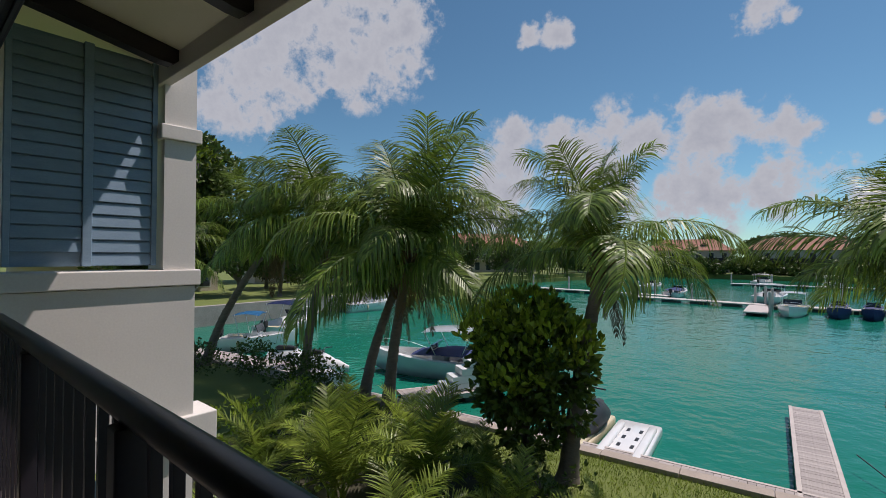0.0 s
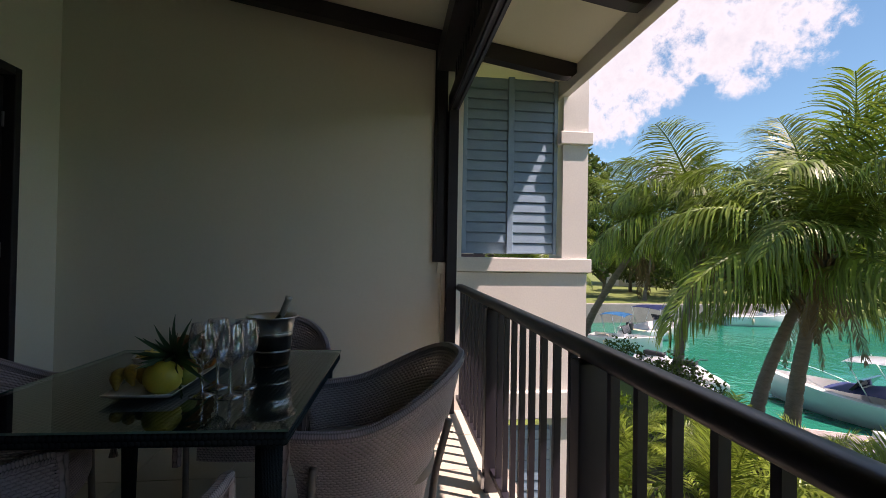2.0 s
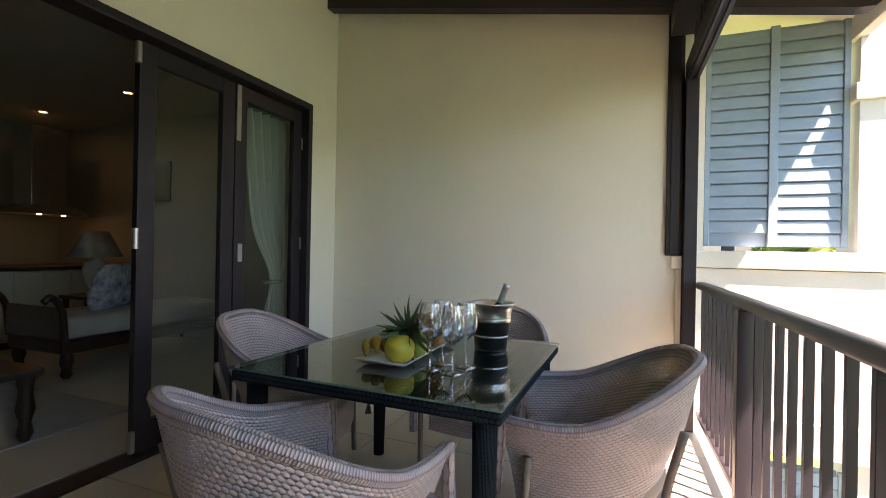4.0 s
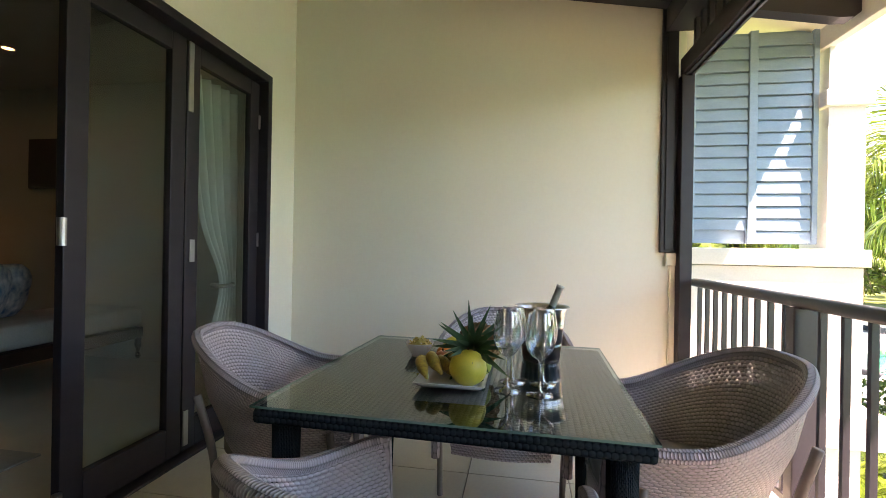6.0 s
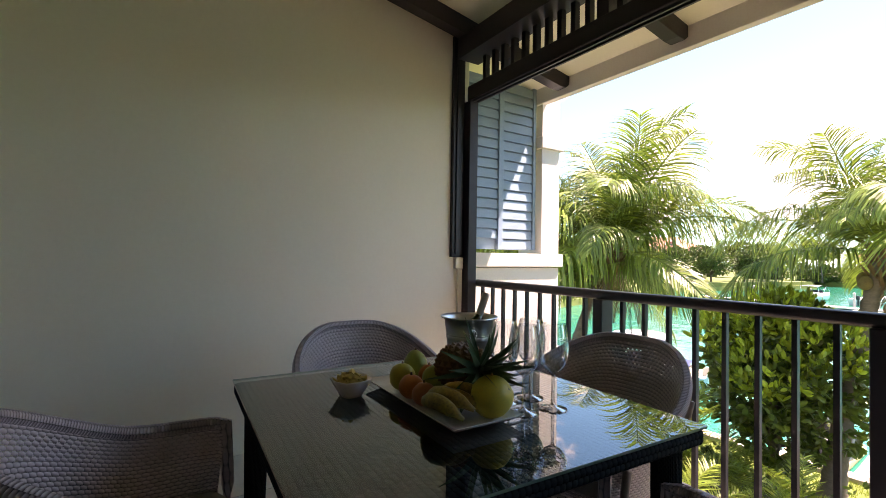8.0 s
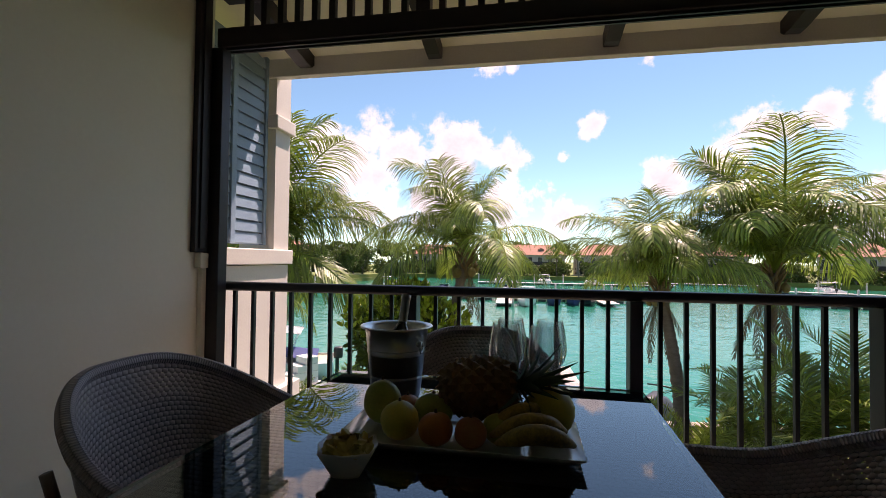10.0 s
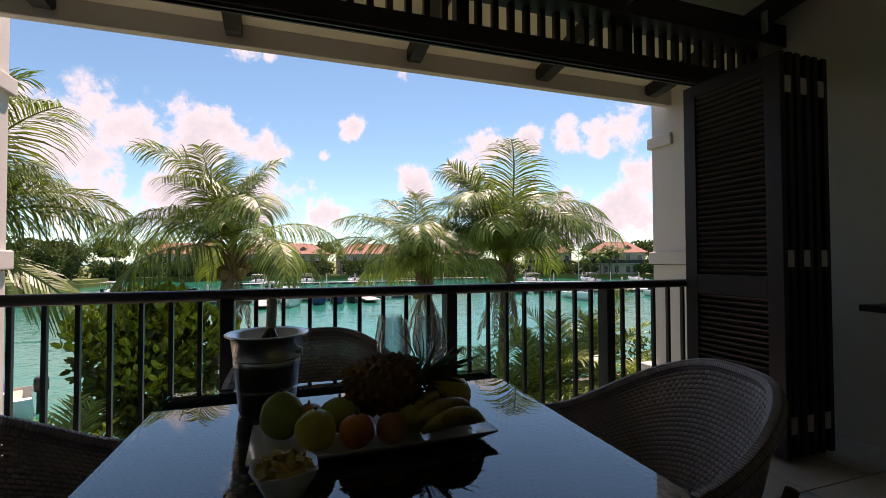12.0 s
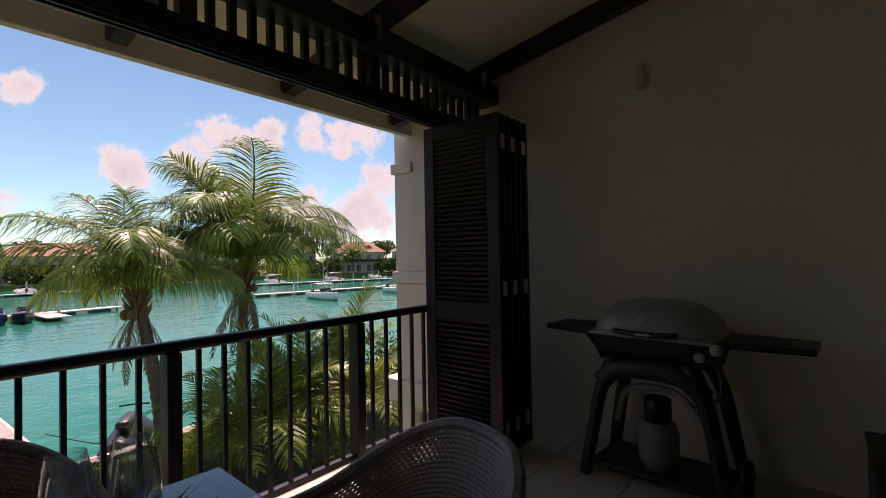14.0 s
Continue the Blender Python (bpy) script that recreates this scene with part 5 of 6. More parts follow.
def deck(name, m, length, width, lab, pitch=0.14, rim=True):
    t = thing(name, lab, "dock", m, "floating docks")
    me = None
    n = int(length / pitch)
    for i in range(n):
        x = (i + 0.5) * length / n
        if me is None:
            ob = part("plank", boxed(-length / n / 2 + 0.004, length / n / 2 - 0.004, -width / 2 + 0.05, width / 2 - 0.05, -0.035, 0.0), PLANK, t)
            me = ob.data
            ob.matrix_basis = pose(x, 0, 0)
        else:
            share("plank", me, t, pose(x, 0, 0.002 * ((i * 7) % 3)))
    for s in (-1, 1):
        part("side_beam", boxed(0, length, s * width / 2 - 0.048, s * width / 2 + 0.048, -0.16, 0.012, bevel=0.006), PALEDECK, t, "pale edge beam")
    for i in range(int(length / 2.4) + 1):
        part("float", boxed(min(i * 2.4, length - 1.2), min(i * 2.4 + 1.2, length), -width / 2 + 0.06, width / 2 - 0.06, -0.5, -0.17, bevel=0.03), BLACK, t, "dark float")
    return t


PALEDECK = material("pale_edge_wood", (0.55, 0.49, 0.45), (0.43, 0.38, 0.35), 3, 0.8, bump=0.2)
DK = SEA + 0.36
deck("walkway", pose(-12.3, 10.25 + 0.105 * -10.3 + 0.95, DK, 0, 0, qa), 22.0, 1.15, "weathered grey plank walkway floating by the quay", 0.16)
deck("pontoon", pose(0.12, 11.75, DK, 0, 0, 93.4), 7.0, 0.78, "narrow weathered plank pontoon running out over the water")
deck("walkway", pose(-24.5, 9.4, DK, 0, 0, 12), 9.0, 1.2, "weathered grey plank walkway floating by the quay", 0.16)
deck("pontoon", pose(-11.2, 11.2, DK, 0, 0, 62), 3.4, 1.2, "short weathered plank pontoon beside the motorboat", 0.15)
for x in (-8.6, -3.0, 0.9):
    b = thing("bollard", "small dark mooring bollard on the walkway", "bollard", pose(x, quay_y(x) + 0.62, DK), "mooring bollards")
    part("block", boxed(-0.11, 0.11, -0.09, 0.09, 0.012, 0.16, bevel=0.03), BLACK, b)
rope = tagged(part("mooring_rope", tube(bent([(0.75, 15.0, DK + 0.05), (1.6, 13.6, DK - 0.15), (2.6, 12.6, DK - 0.2), (3.8, 11.9, DK + 0.1)], 8), 0.015, 6), BLACK), "thin dark mooring rope from the pontoon", "rope")


def boat(m, L=6.0, beam=2.2, hull=None, canopy=None, navy=False, lab="", outboard=True, group="moored boats"):
    """A motorboat along +x: lofted hull, sunken cockpit, console, windscreen, canopy on poles, rails and outboard."""
    hull = hull or GEL
    t = thing("motorboat", lab, "boat", m, group)
    bm = bmesh.new()
    secs = []
    for i in range(15):
        s = i / 14
        w = beam / 2 * (0.90 + 0.10 * math.sin(math.pi * s)) * (1 - max(0, (s - 0.45) / 0.55) ** 2.1)
        sheer = 0.78 + 0.30 * s ** 2
        keel = -0.22 + 0.55 * max(0, (s - 0.7) / 0.3) ** 2
        x = L * s
        secs.append([(x, -w, sheer), (x, -w * 0.97, sheer * 0.55), (x - 0.05, -w * 0.78, 0.10 + keel * 0.3), (x - 0.1, 0, keel), (x - 0.05, w * 0.78, 0.10 + keel * 0.3), (x, w * 0.97, sheer * 0.55), (x, w, sheer)])
    rows = [[bm.verts.new(p) for p in s] for s in secs]
    for a, b in zip(rows, rows[1:]):
        for j in range(6):
            bm.faces.new((a[j], a[j + 1], b[j + 1], b[j]))
    bm.faces.new(rows[0])
    bmesh.ops.recalc_face_normals(bm, faces=bm.faces)
    part("hull", bm, hull, t, "glossy moulded hull", smooth=True)
    bm = bmesh.new()
    ins = []
    for s in secs:
        w, z, x = abs(s[0][1]), s[0][2], s[0][0]
        iw = max(w - 0.20, w * 0.35)
        ins.append([bm.verts.new(p) for p in ((x, -w, z), (x, -iw, z + 0.03), (x, -iw * 0.95, z - 0.42), (x, iw * 0.95, z - 0.42), (x, iw, z + 0.03), (x, w, z))])
    for a, b in zip(ins, ins[1:]):
        for j in range(5):
            bm.faces.new((a[j], a[j + 1], b[j + 1], b[j]))
    bmesh.ops.recalc_face_normals(bm, faces=bm.faces)
    part("deck", bm, GEL, t, "white moulded deck and cockpit")
    part("transom_seat", boxed(0.25, 0.85, -beam * 0.36, beam * 0.36, 0.40, 0.72, bevel=0.05), CREAMSEAT, t, "cream cockpit seat")
    part("console", boxed(L * 0.42, L * 0.52, -0.35, 0.35, 0.40, 1.15, bevel=0.06), GEL, t)
    ws = part("windscreen", prism([(L * 0.53, 1.05), (L * 0.545, 1.05), (L * 0.50, 1.45), (L * 0.485, 1.45)], -beam * 0.3, beam * 0.3, "y"), DARKPANE, t, "dark windscreen")
    for s in (-1, 1):
        pts = bent([(L * 0.60, s * beam * 0.40, 0.90), (L * 0.80, s * beam * 0.27, 1.30), (L * 0.97, s * 0.06, 1.42)], 6)
        part("bow_rail", tube(pts, 0.014, 6), STEEL, t, smooth=True)
        part("fender", lathe([(0, -0.22), (0.07, -0.2), (0.07, 0.2), (0, 0.22)], 10, at=(L * 0.3, s * (beam / 2 + 0.06), 0.45)), CREAMSEAT, t, smooth=True)
    if canopy is not None:
        x0, x1, z = L * 0.20, L * 0.56, 2.05
        bm = bmesh.new()
        g = []
        for i in range(9):
            row = []
            for j in range(7):
                u, v = i / 8, -1 + j / 3
                row.append(bm.verts.new((x0 + (x1 - x0) * u, v * beam * 0.42, z + 0.10 * math.sin(math.pi * u) - 0.07 * v * v)))
            g.append(row)
        for a, b in zip(g, g[1:]):
            for j in range(6):
                bm.faces.new((a[j], a[j + 1], b[j + 1], b[j]))
        top = bmesh.ops.solidify(bm, geom=bm.faces[:], thickness=0.05)
        part("canopy", bm, canopy, t, "stretched sun canopy", smooth=True)
        for s in (-1, 1):
            for xx, xb in ((x0 + 0.1, L * 0.30), (x1 - 0.1, L * 0.44)):
                part("pole", tube([(xb, s * beam * 0.40, 0.8), (xx, s * beam * 0.40, z)], 0.018, 6), STEEL, t, smooth=True)
    if navy:
        bm = bmesh.new()
        g = [[bm.verts.new((L * 0.10 + L * 0.55 * i / 10, (-1 + j / 3) * beam * 0.44 * (1 - 0.25 * (i / 10) ** 3), 0.98 + 0.30 * math.sin(math.pi * min(1, i / 9)) * (1 - ((-1 + j / 3) ** 2) * 0.7) + 0.012 * math.sin(i * 2.3 + j))) for j in range(7)] for i in range(11)]
        for a, b in zip(g, g[1:]):
            for j in range(6):
                bm.faces.new((a[j], a[j + 1], b[j + 1], b[j]))
        part("tarpaulin", bm, NAVY, t, "navy canvas cockpit cover", smooth=True)
    if outboard:
        o = part("outboard", boxed(-0.42, -0.02, -0.18, 0.18, 0.75, 1.25, bevel=0.09), BLACK, t, "dark outboard engine", smooth=True)
        part("shaft", boxed(-0.26, -0.10, -0.06, 0.06, -0.3, 0.75, bevel=0.02), BLACK, o)
    return t


CREAMSEAT = material("cream_vinyl", (0.62, 0.54, 0.36), None, 5, 0.5)


def jetski(m, lab, cover=False):
    t = thing("jet_ski", lab, "jet ski", m, "jet skis")
    mat = BLACK if cover else GEL
    bm = bmesh.new()
    rows = []
    for i in range(13):
        s = i / 12
        w = 0.55 * (0.75 + 0.25 * math.sin(math.pi * s)) * (1 - max(0, (s - 0.5) / 0.5) ** 2.2)
        h = 0.55 + 0.28 * math.sin(math.pi * min(1, max(0, (s - 0.15) / 0.6))) - 0.25 * max(0, (s - 0.8) / 0.2)
        rows.append([bm.verts.new(p) for p in ((2.9 * s, -w * 0.8, 0.0), (2.9 * s, -w, 0.25), (2.9 * s, -w * 0.45, h * 0.8), (2.9 * s, 0, h), (2.9 * s, w * 0.45, h * 0.8), (2.9 * s, w, 0.25), (2.9 * s, w * 0.8, 0.0))])
    for a, b in zip(rows, rows[1:]):
        for j in range(6):
            bm.faces.new((a[j], a[j + 1], b[j + 1], b[j]))
    bm.faces.new(rows[0])
    bmesh.ops.recalc_face_normals(bm, faces=bm.faces)
    part("cover" if cover else "hull", bm, mat, t, "black fitted cover" if cover else "white hull", smooth=True)
    part("saddle", boxed(0.5, 1.55, -0.17, 0.17, 0.66, 0.88, bevel=0.08), BLACK, t, smooth=True)
    part("handlebar", tube([(1.75, -0.38, 0.98), (1.68, 0, 1.02), (1.75, 0.38, 0.98)], 0.025, 8), BLACK, t, smooth=True)
    return t


boat(pose(-10.1, 16.5, SEA - 0.05, 0, 0, 202), 6.4, 2.4, HULLBLUE, GEL, True, "white and pale blue motorboat under a navy cover")
boat(pose(-26.4, 14.6, SEA - 0.05, 0, 0, 118), 6.8, 2.4, None, NAVY, False, "white open motorboat with a navy sun top")
boat(pose(-25.2, 11.4, SEA - 0.05, 0, 0, 42), 3.9, 1.8, None, AZURE, False, "small white boat with an azure canopy")
boat(pose(-33, 26, SEA - 0.05, 0, 0, 80), 5.5, 2.0, None, None, False, "small white boat by the far wall")
jetski(pose(-20.6, 11.5, SEA - 0.02, 0, 0, 25), "white and grey jet ski beside the walkway")
jetski(pose(-18.9, 11.9, SEA - 0.02, 0, 0, 20), "white and grey jet ski beside the walkway")
jetski(pose(-5.15, 11.75, SEA + 0.26, 0, 0, 94), "covered black jet ski on a drive-on float", True)
jetski(pose(1.6, 11.9, SEA + 0.12, 0, 0, 60), "covered black jet ski by the walkway", True)
for fx, fy, fr, fl, lab in ((-3.95, 12.6, 95, 3.3, "white moulded drive-on jet ski float"), (-5.35, 12.7, 94, 3.2, "cream modular drive-on jet ski float")):
    fl_t = thing("float_dock", lab, "float", pose(fx, fy, SEA + 0.02, 0, 0, fr), "drive-on floats")
    part("body", boxed(-fl / 2, fl / 2, -0.60, 0.60, -0.05, 0.24, bevel=0.06), GEL if fl > 3.25 else CREAMSEAT, fl_t, smooth=True)
    for s in (-1, 1):
        part("rail", boxed(-fl / 2 + 0.1, fl / 2 - 0.5, s * 0.43 - 0.11, s * 0.43 + 0.11, 0.22, 0.36, bevel=0.05), GEL if fl > 3.25 else CREAMSEAT, fl_t, smooth=True)
    for k in range(3):
        for s in (-1, 1):
            part("slot", boxed(-0.5 + 0.6 * k, -0.25 + 0.6 * k, s * 0.17 - 0.045, s * 0.17 + 0.045, 0.238, 0.246, bevel=0.003), BLACK, fl_t)
steps = thing("dock_steps", "white moulded boarding steps on the short pontoon", "boarding steps", pose(-10.1, 13.2, DK + 0.015, 0, 0, 60))
for i in range(4):
    part("step", boxed(-0.8 + 0.34 * i, 0.75, -0.35, 0.35, 0.26 * i, 0.26 * i + 0.255, bevel=0.02), GEL, steps)
chest = thing("dock_box", "small white dock storage box by the palms", "dock box", pose(-14.0, 10.2, DK))
part("body", boxed(-0.5, 0.5, -0.3, 0.3, 0.013, 0.42, bevel=0.03), GEL, chest)
part("lid", boxed(-0.53, 0.53, -0.33, 0.33, 0.421, 0.50, bevel=0.03), GEL, chest)

# ---------------------------------------------------------------- near plants
palm((-3.93, 8.66, GROUND), (-3.25, 8.85, 1.35), 2.8, 22, 4, nuts=5, dry=5, spread=7)
palm((-9.6, 9.0, GROUND), (-9.2, 9.5, 1.45), 4.3, 28, 7, nuts=3, dry=7)
palm((-10.9, 9.2, GROUND), (-10.2, 10.0, 0.5), 3.2, 18, 9, dry=6)
palm((-14.6, 9.5, GROUND), (-14.0, 10.2, 2.1), 4.2, 24, 11, dry=6)
palm((-19.4, 8.0, GROUND), (-17.2, 9.7, 1.9), 4.0, 22, 13, dry=6)
palm((2.1, 10.0, GROUND), (1.55, 10.0, 0.6), 3.0, 24, 17, dry=9, nuts=2, spread=6)
palm((4.55, 11.2, GROUND), (4.45, 10.7, 0.95), 4.2, 30, 19, dry=7, nuts=3, spread=5)
palm((-23, 6.2, GROUND), (-22, 7.4, 1.4), 3.2, 18, 23, dry=3)

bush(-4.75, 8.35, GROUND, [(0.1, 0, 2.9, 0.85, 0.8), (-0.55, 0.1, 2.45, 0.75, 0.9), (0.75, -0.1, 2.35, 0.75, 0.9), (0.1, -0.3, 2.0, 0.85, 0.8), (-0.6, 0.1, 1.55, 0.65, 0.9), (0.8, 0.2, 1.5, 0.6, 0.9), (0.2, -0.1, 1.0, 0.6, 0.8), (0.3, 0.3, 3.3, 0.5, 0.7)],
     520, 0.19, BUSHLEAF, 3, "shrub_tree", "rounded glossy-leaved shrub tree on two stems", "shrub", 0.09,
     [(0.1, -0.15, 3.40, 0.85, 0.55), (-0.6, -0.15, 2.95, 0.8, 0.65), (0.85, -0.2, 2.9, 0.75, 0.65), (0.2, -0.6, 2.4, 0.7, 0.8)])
for i, (x, y, h, n) in enumerate(((-6.3, 4.7, 2.3, 20), (-5.2, 5.7, 2.35, 18), (-7.6, 5.6, 2.0, 16), (-4.3, 4.3, 1.7, 14), (-6.9, 6.9, 1.7, 14),
                                  (3.6, 7.6, 3.2, 20), (4.9, 8.4, 3.3, 20), (2.4, 7.6, 2.4, 16), (5.8, 7.2, 3.0, 18), (1.2, 6.8, 1.9, 14), (-1.6, 5.4, 1.9, 14), (6.8, 9.2, 3.4, 18), (-4.7, 6.9, 1.3, 12), (-3.5, 5.7, 1.5, 13), (-2.7, 7.0, 1.1, 11), (-8.4, 4.4, 2.1, 16), (-7.0, 3.4, 1.8, 14))):
    areca(x, y, h, n, 30 + i)
rng = random.Random(12)
for i, (x, y, h, m) in enumerate(((-8.6, 7.3, 0.9, BUSHLEAF), (-3.2, 6.6, 0.8, BUSHLEAF), (-9.6, 5.2, 1.3, NEWLEAF), (-1.2, 7.4, 0.7, BUSHLEAF), (-11.9, 8.2, 1.2, BUSHLEAF), (-13.4, 8.5, 1.4, TREELEAF), (-16.2, 8.4, 1.3, TREELEAF),
                                  (0.2, 7.9, 0.9, BUSHLEAF), (3.1, 8.7, 1.1, NEWLEAF), (4.2, 6.3, 1.5, BUSHLEAF), (-2.2, 3.6, 1.0, BUSHLEAF), (-5.6, 3.2, 1.1, BUSHLEAF), (7.6, 7.6, 2.2, BUSHLEAF), (-18.2, 7.2, 1.4, TREELEAF), (-5.6, 7.3, 0.8, BUSHLEAF), (-4.0, 7.7, 0.7, BUSHLEAF), (-7.3, 7.8, 0.9, BUSHLEAF), (-3.4, 4.2, 0.9, BUSHLEAF), (-10.4, 6.8, 1.2, NEWLEAF))):
    cl = [(rng.uniform(-0.7, 0.7), rng.uniform(-0.5, 0.5), h * rng.uniform(0.4, 0.75), h * rng.uniform(0.38, 0.55), 0.8) for _ in range(5)]
    bush(x, y, GROUND, cl, 210, 0.11, m, 50 + i, stem=0.03)
# large dark tree beside the palms
cl = [(rng.uniform(-2.2, 2.2), rng.uniform(-2.2, 2.2), rng.uniform(4.0, 9.6), rng.uniform(1.1, 1.7), 0.85) for _ in range(24)]
bush(-25.5, 9.5, GROUND, cl, 170, 0.30, TREELEAF, 81, "broadleaf_tree", "tall dark broadleaf tree beside the palms", "tree", 0.28, group="broadleaf trees",
     new_top=[(rng.uniform(-2, 2), rng.uniform(-2, 1), rng.uniform(8.0, 10.2), 1.0, 0.6) for _ in range(6)])

# rough grass on the lawn strip by the quay
rg = random.Random(21)
verts, faces = [], []
for i in range(26000):
    x = rg.uniform(-13, 7)
    y = quay_y(x) - abs(rg.gauss(0, 1.4)) - 0.04
    h, a, w = rg.uniform(0.03, 0.10), rg.uniform(0, 6.28), 0.008
    b = len(verts)
    lean = Vector((rg.uniform(-0.05, 0.05), rg.uniform(-0.05, 0.05), h))
    p = Vector((x, y, GROUND))
    verts += [p + Vector((math.cos(a) * w, math.sin(a) * w, 0)), p - Vector((math.cos(a) * w, math.sin(a) * w, 0)), p + lean]
    faces.append((b, b + 1, b + 2))
me = bpy.data.meshes.new("grass")
me.from_pydata([tuple(v) for v in verts], [], faces)
tagged(mesh_part("grass", me, ARECA), "short uneven green grass along the quay kerb", "grass", "", "stuff")

# ---------------------------------------------------------------- west bank
wall = structure("retaining_wall", boxed(-34.6, -33.95, quay_y(-24) - 0.3, 34, SEA - 1, GROUND + 0.75), STONE, "low grey stone retaining wall along the canal", "wall")
bank = structure("lawn_bank", prism([(-90, 2), (-34.6, 8), (-34.6, 34), (-43.6, 70), (-36.6, 108), (-90, 108)], GROUND, GROUND + 0.70, "z"), GRASS, "raised lawn behind the stone wall", "lawn")
for i, (x, y) in enumerate(((-41, 20), (-40, 27), (-41, 34), (-44, 44), (-44, 14), (-47, 55), (-48, 66), (-47, 26), (-47, 36), (-50, 60), (-47, 76), (-44, 84), (-42, 92), (-40, 100), (-44, 104), (-50, 90), (-43, 50))):
    cl = [(rng.uniform(-2.6, 2.6), rng.uniform(-2.6, 2.6), rng.uniform(2.2, 5.6), rng.uniform(1.2, 1.9), 0.85) for _ in range(10)]
    bush(x, y, GROUND + 0.6, cl, 60, 0.42, TREELEAF, 90 + i, "broadleaf_tree", "dense dark green tree on the west bank", "tree", 0.2, group="west bank trees")
for i, (x, y, s) in enumerate(((-38, 31, 3.6), (-37.5, 22, 3.4), (-46, 46, 3.8))):
    palm((x, y, GROUND + 0.6), (x + 0.5, y + 0.4, 1.6), s, 18, 140 + i, dry=3)


# ---------------------------------------------------------------- far houses, docks and trees
def house(m, w, d, storeys, lab, dormers=1):
    t = thing("house", lab, "house", m, "marina houses")
    h = 2.9 * storeys
    part("wall", boxed(-w / 2, w / 2, -d / 2, d / 2, -0.5, h), HOUSE, t, "pale cream rendered walls")
    e = 0.7
    bm = bmesh.new()
    v = [bm.verts.new(p) for p in ((-w / 2 - e, -d / 2 - e, h), (w / 2 + e, -d / 2 - e, h), (w / 2 + e, d / 2 + e, h), (-w / 2 - e, d / 2 + e, h), (-w / 2 + d * 0.45, 0, h + d * 0.34), (w / 2 - d * 0.45, 0, h + d * 0.34))]
    for f in ((0, 1, 5, 4), (1, 2, 5), (2, 3, 4, 5), (3, 0, 4), (3, 2, 1, 0)):
        bm.faces.new([v[i] for i in f])
    roof = part("roof", bm, ROOFRED, t, "terracotta tiled hip roof")
    for i in range(dormers):
        x = (i - (dormers - 1) / 2) * w / (dormers + 0.5)
        part("dormer", prism([(x - 0.9, h + 0.5), (x + 0.9, h + 0.5), (x + 0.9, h + 1.5), (x, h + 2.1), (x - 0.9, h + 1.5)], -d * 0.36, 0, "y"), ROOFRED, roof)
        part("dormer_window", boxed(x - 0.5, x + 0.5, -d * 0.36 - 0.06, -d * 0.36 - 0.01, h + 0.65, h + 1.4), DARKPANE, roof)
    n = max(2, int(w / 2.6))
    for st in range(storeys):
        for i in range(n):
            x = -w / 2 + (i + 0.5) * w / n
            wn = part("window", boxed(x - 0.55, x + 0.55, -d / 2 - 0.03, -d / 2 + 0.02, 2.9 * st + 0.5, 2.9 * st + 2.2), DARKPANE, t)
            part("window_frame", boxed(x - 0.66, x + 0.66, -d / 2 - 0.015, -d / 2 + 0.01, 2.9 * st + 0.4, 2.9 * st + 2.3), CAB, wn)
        if st:
            bal = part("balcony", boxed(-w / 2 + 0.4, w / 2 - 0.4, -d / 2 - 1.3, -d / 2 - 0.04, 2.9 * st - 0.15, 2.9 * st + 0.02), HOUSE, t)
            part("balcony_rail", boxed(-w / 2 + 0.4, w / 2 - 0.4, -d / 2 - 1.3, -d / 2 - 1.24, 2.9 * st + 0.02, 2.9 * st + 0.95), DARKWOOD, bal)
    return t


for i, (x, y, r, w, d, s, dm) in enumerate(((-2, 134, 0, 22, 9, 2, 2), (22, 132, 0, 20, 9, 2, 2), (44, 124, -10, 16, 8, 2, 1), (70, 112, -35, 13, 9, 2, 2), (84, 100, -38, 14, 9, 2, 2), (98, 86, -45, 20, 9, 2, 3),
                                            (118, 74, -52, 20, 9, 2, 2), (-27, 138, 4, 20, 9, 2, 2), (-60, 88, 60, 22, 9, 2, 2), (-58, 40, 78, 20, 9, 2, 2), (-54, 14, 84, 16, 9, 2, 1))):
    z = SEA + 0.95 if y > 95 or x > 0 else GROUND + 0.7
    house(pose(x, y, z, 0, 0, r), w, d, s, "two-storey cream house with a terracotta roof", dm)
for i in range(76):
    u = i / 75
    x, y = -70 + 215 * u + rng.uniform(-4, 4), 126 - 62 * max(0, u - 0.45) / 0.55 + rng.uniform(-5, 3)
    tall = i % 4 == 0
    y += 26 if tall else 0
    r = rng.uniform(1.4, 2.4) if not tall else rng.uniform(2.4, 3.4)
    cl = [(rng.uniform(-3, 3), rng.uniform(-2, 2), rng.uniform(0.8, 2.6) + (5.5 if tall else 0), r * rng.uniform(0.7, 1.0), 0.8) for _ in range(6)]
    bush(x, y, SEA + 0.95, cl, 22, 0.75, TREELEAF, 200 + i, "broadleaf_tree", "green tree on the far marina shore", "tree", 0.2, group="far shore trees")
for i in range(16):
    x, y = rng.uniform(-40, 100), 0
    y = 119 - max(0, x - 30) * 0.55 + rng.uniform(-1, 3)
    palm((x, y, SEA + 0.95), (x + rng.uniform(-0.6, 0.6), y, SEA + rng.uniform(5.0, 7.2)), 3.0, 14, 300 + i, "slender palm on the far shore", dry=2)
fd = ((-34, 62, -4, 20), (-17, 57.0, -4, 14), (-4.0, 56.0, 3, 18), (-4.4, 54.8, -88, 7), (7.4, 55.2, -87, 4.5), (30, 58, -10, 30), (-12, 96, 0, 40), (40, 84, -20, 34), (24, 108, -8, 24))
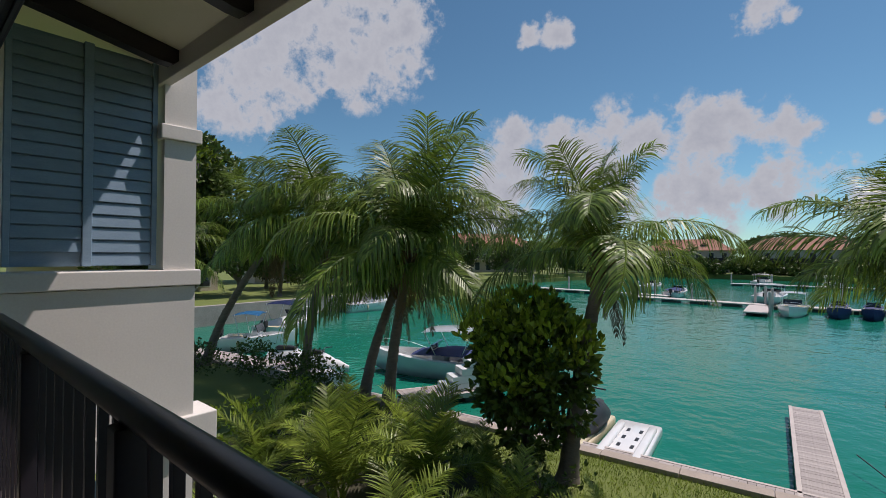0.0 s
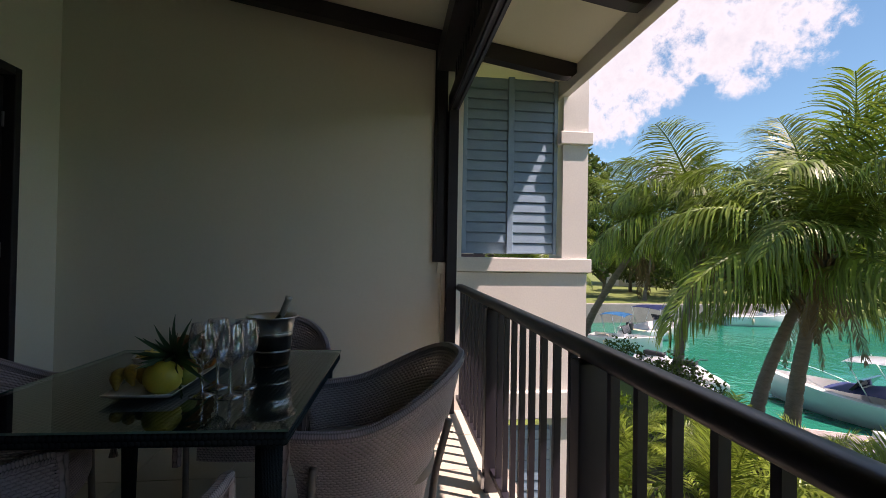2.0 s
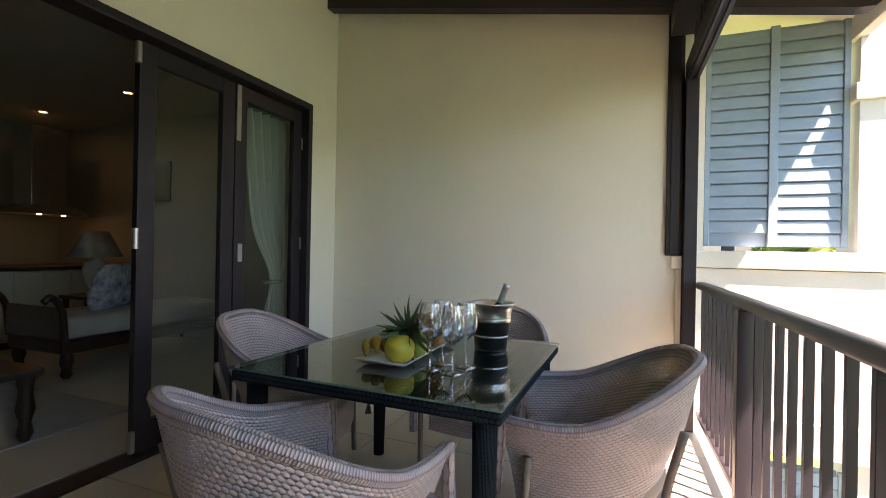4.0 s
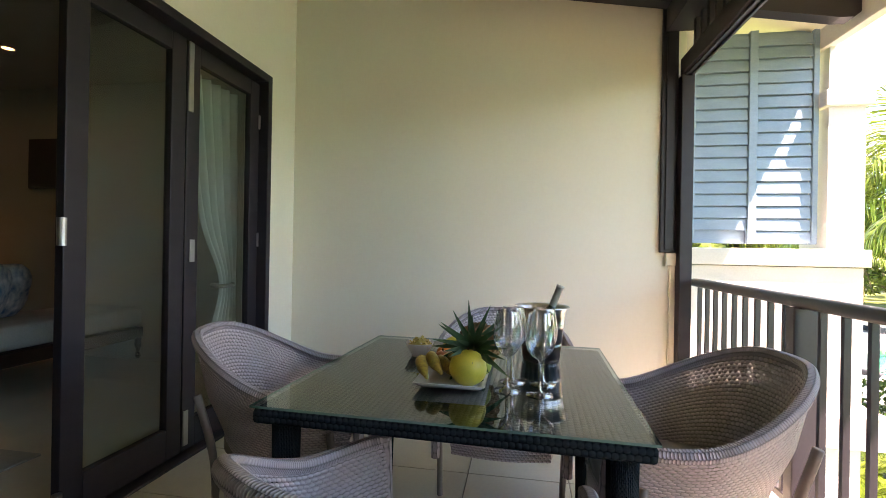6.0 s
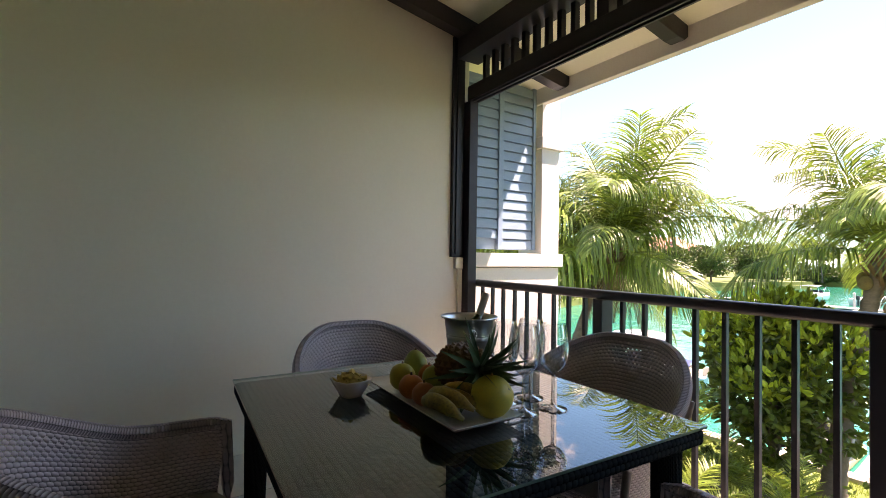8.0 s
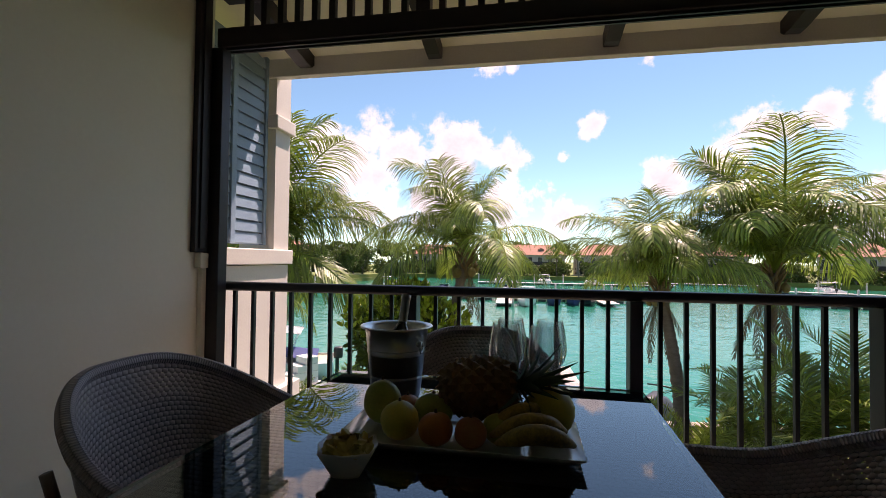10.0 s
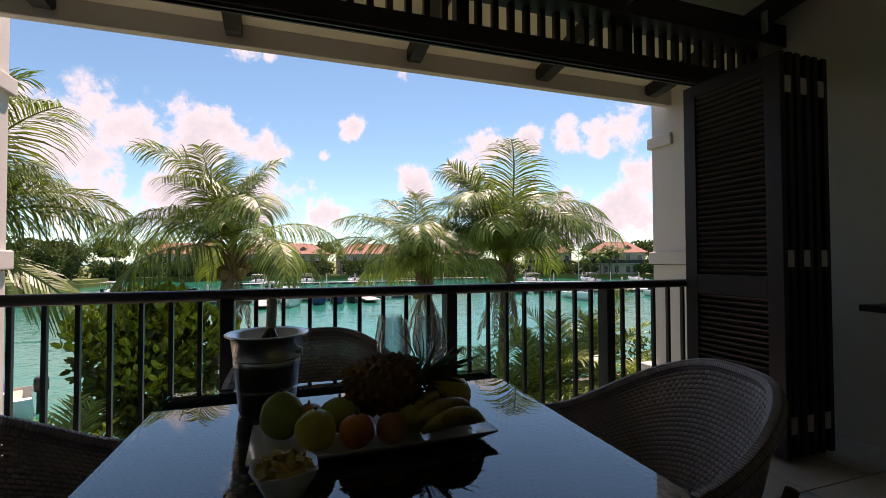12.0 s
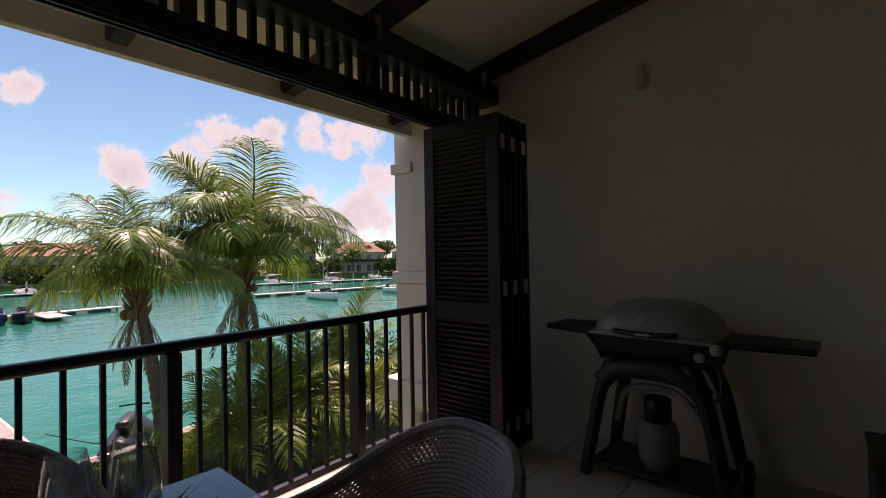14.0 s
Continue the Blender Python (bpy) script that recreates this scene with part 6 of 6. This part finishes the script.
for x, y, r, n in fd:
    t = thing("far_dock", "long low grey floating dock with mooring piles", "dock", pose(x, y, SEA + 0.4, 0, 0, r), "far docks")
    part("platform", boxed(0, n, -0.9, 0.9, -0.12, 0.0, bevel=0.02), PALEDECK, t)
    for k in range(int(n / 3)):
        part("float", boxed(k * 3 + 0.3, k * 3 + 1.9, -0.8, 0.8, -0.5, -0.13), BLACK, t)
    for k in range(0, int(n / 6) + 1):
        part("pile", lathe([(0.12, -2), (0.12, 1.7), (0.0, 1.85)], 10, at=(min(k * 6.0, n), 1.02, 0)), PALEDECK, t)
k = 0
for x, y, r, L, hull, can, nv in ((-1.5, 54.4, -93, 6.2, GEL, GEL, False), (1.6, 54.6, -93, 4.6, NAVY, None, True), (3.8, 54.7, -93, 4.2, NAVY, None, True), (5.6, 54.8, -93, 4.0, BLACK, None, True), (-14, 61.5, 88, 6.0, GEL, None, True),
                                   (-4.5, 62.5, 85, 8.5, GEL, GEL, False), (-26, 72, 85, 7, GEL, GEL, False), (-20, 71, 85, 7, GEL, None, False), (34, 50, -100, 7, GEL, GEL, False), (46, 48, -100, 7, GEL, None, False), (54, 46, -100, 8, GEL, GEL, False),
                                   (2, 98, 85, 8, GEL, GEL, False), (12, 97, 85, 8, GEL, None, False), (48, 82, 75, 9, GEL, GEL, False), (60, 78, 75, 8, GEL, GEL, False), (70, 75, 70, 8, GEL, None, False), (-8, 98, 85, 8, GEL, GEL, False)):
    boat(pose(x, y, SEA - 0.05, 0, 0, r), L, L * 0.36, hull, can, nv, "white motorboat moored at the far dock" if hull is GEL else "small dark boat moored at the far dock", group="far moored boats")
mast = thing("mast", "tall thin sailing mast above the far roofs", "mast", pose(66, 92, SEA))
part("pole", tube([(0, 0, 0), (0, 0, 14.5)], 0.11, 8), SATIN, mast)
part("spreader", tube([(-0.9, 0, 9), (0.9, 0, 9)], 0.05, 6), SATIN, mast)

# ---------------------------------------------------------------- balcony floor tiles
tile = None
tile_floor = bpy.data.objects["floor"]
for i in range(10):
    for j in range(6):
        x0, y0 = XL + 0.004 + i * 0.506, 0.385 - (j + 1) * 0.528
        if tile is None:
            tile = part("tile", boxed(0.003, 0.503, 0.003, 0.525, -0.012, 0.0, bevel=0.0015), TILE, tile_floor)
            tile.location = (x0, y0, 0)
        else:
            share("tile", tile.data, tile_floor, pose(x0, y0, 0))
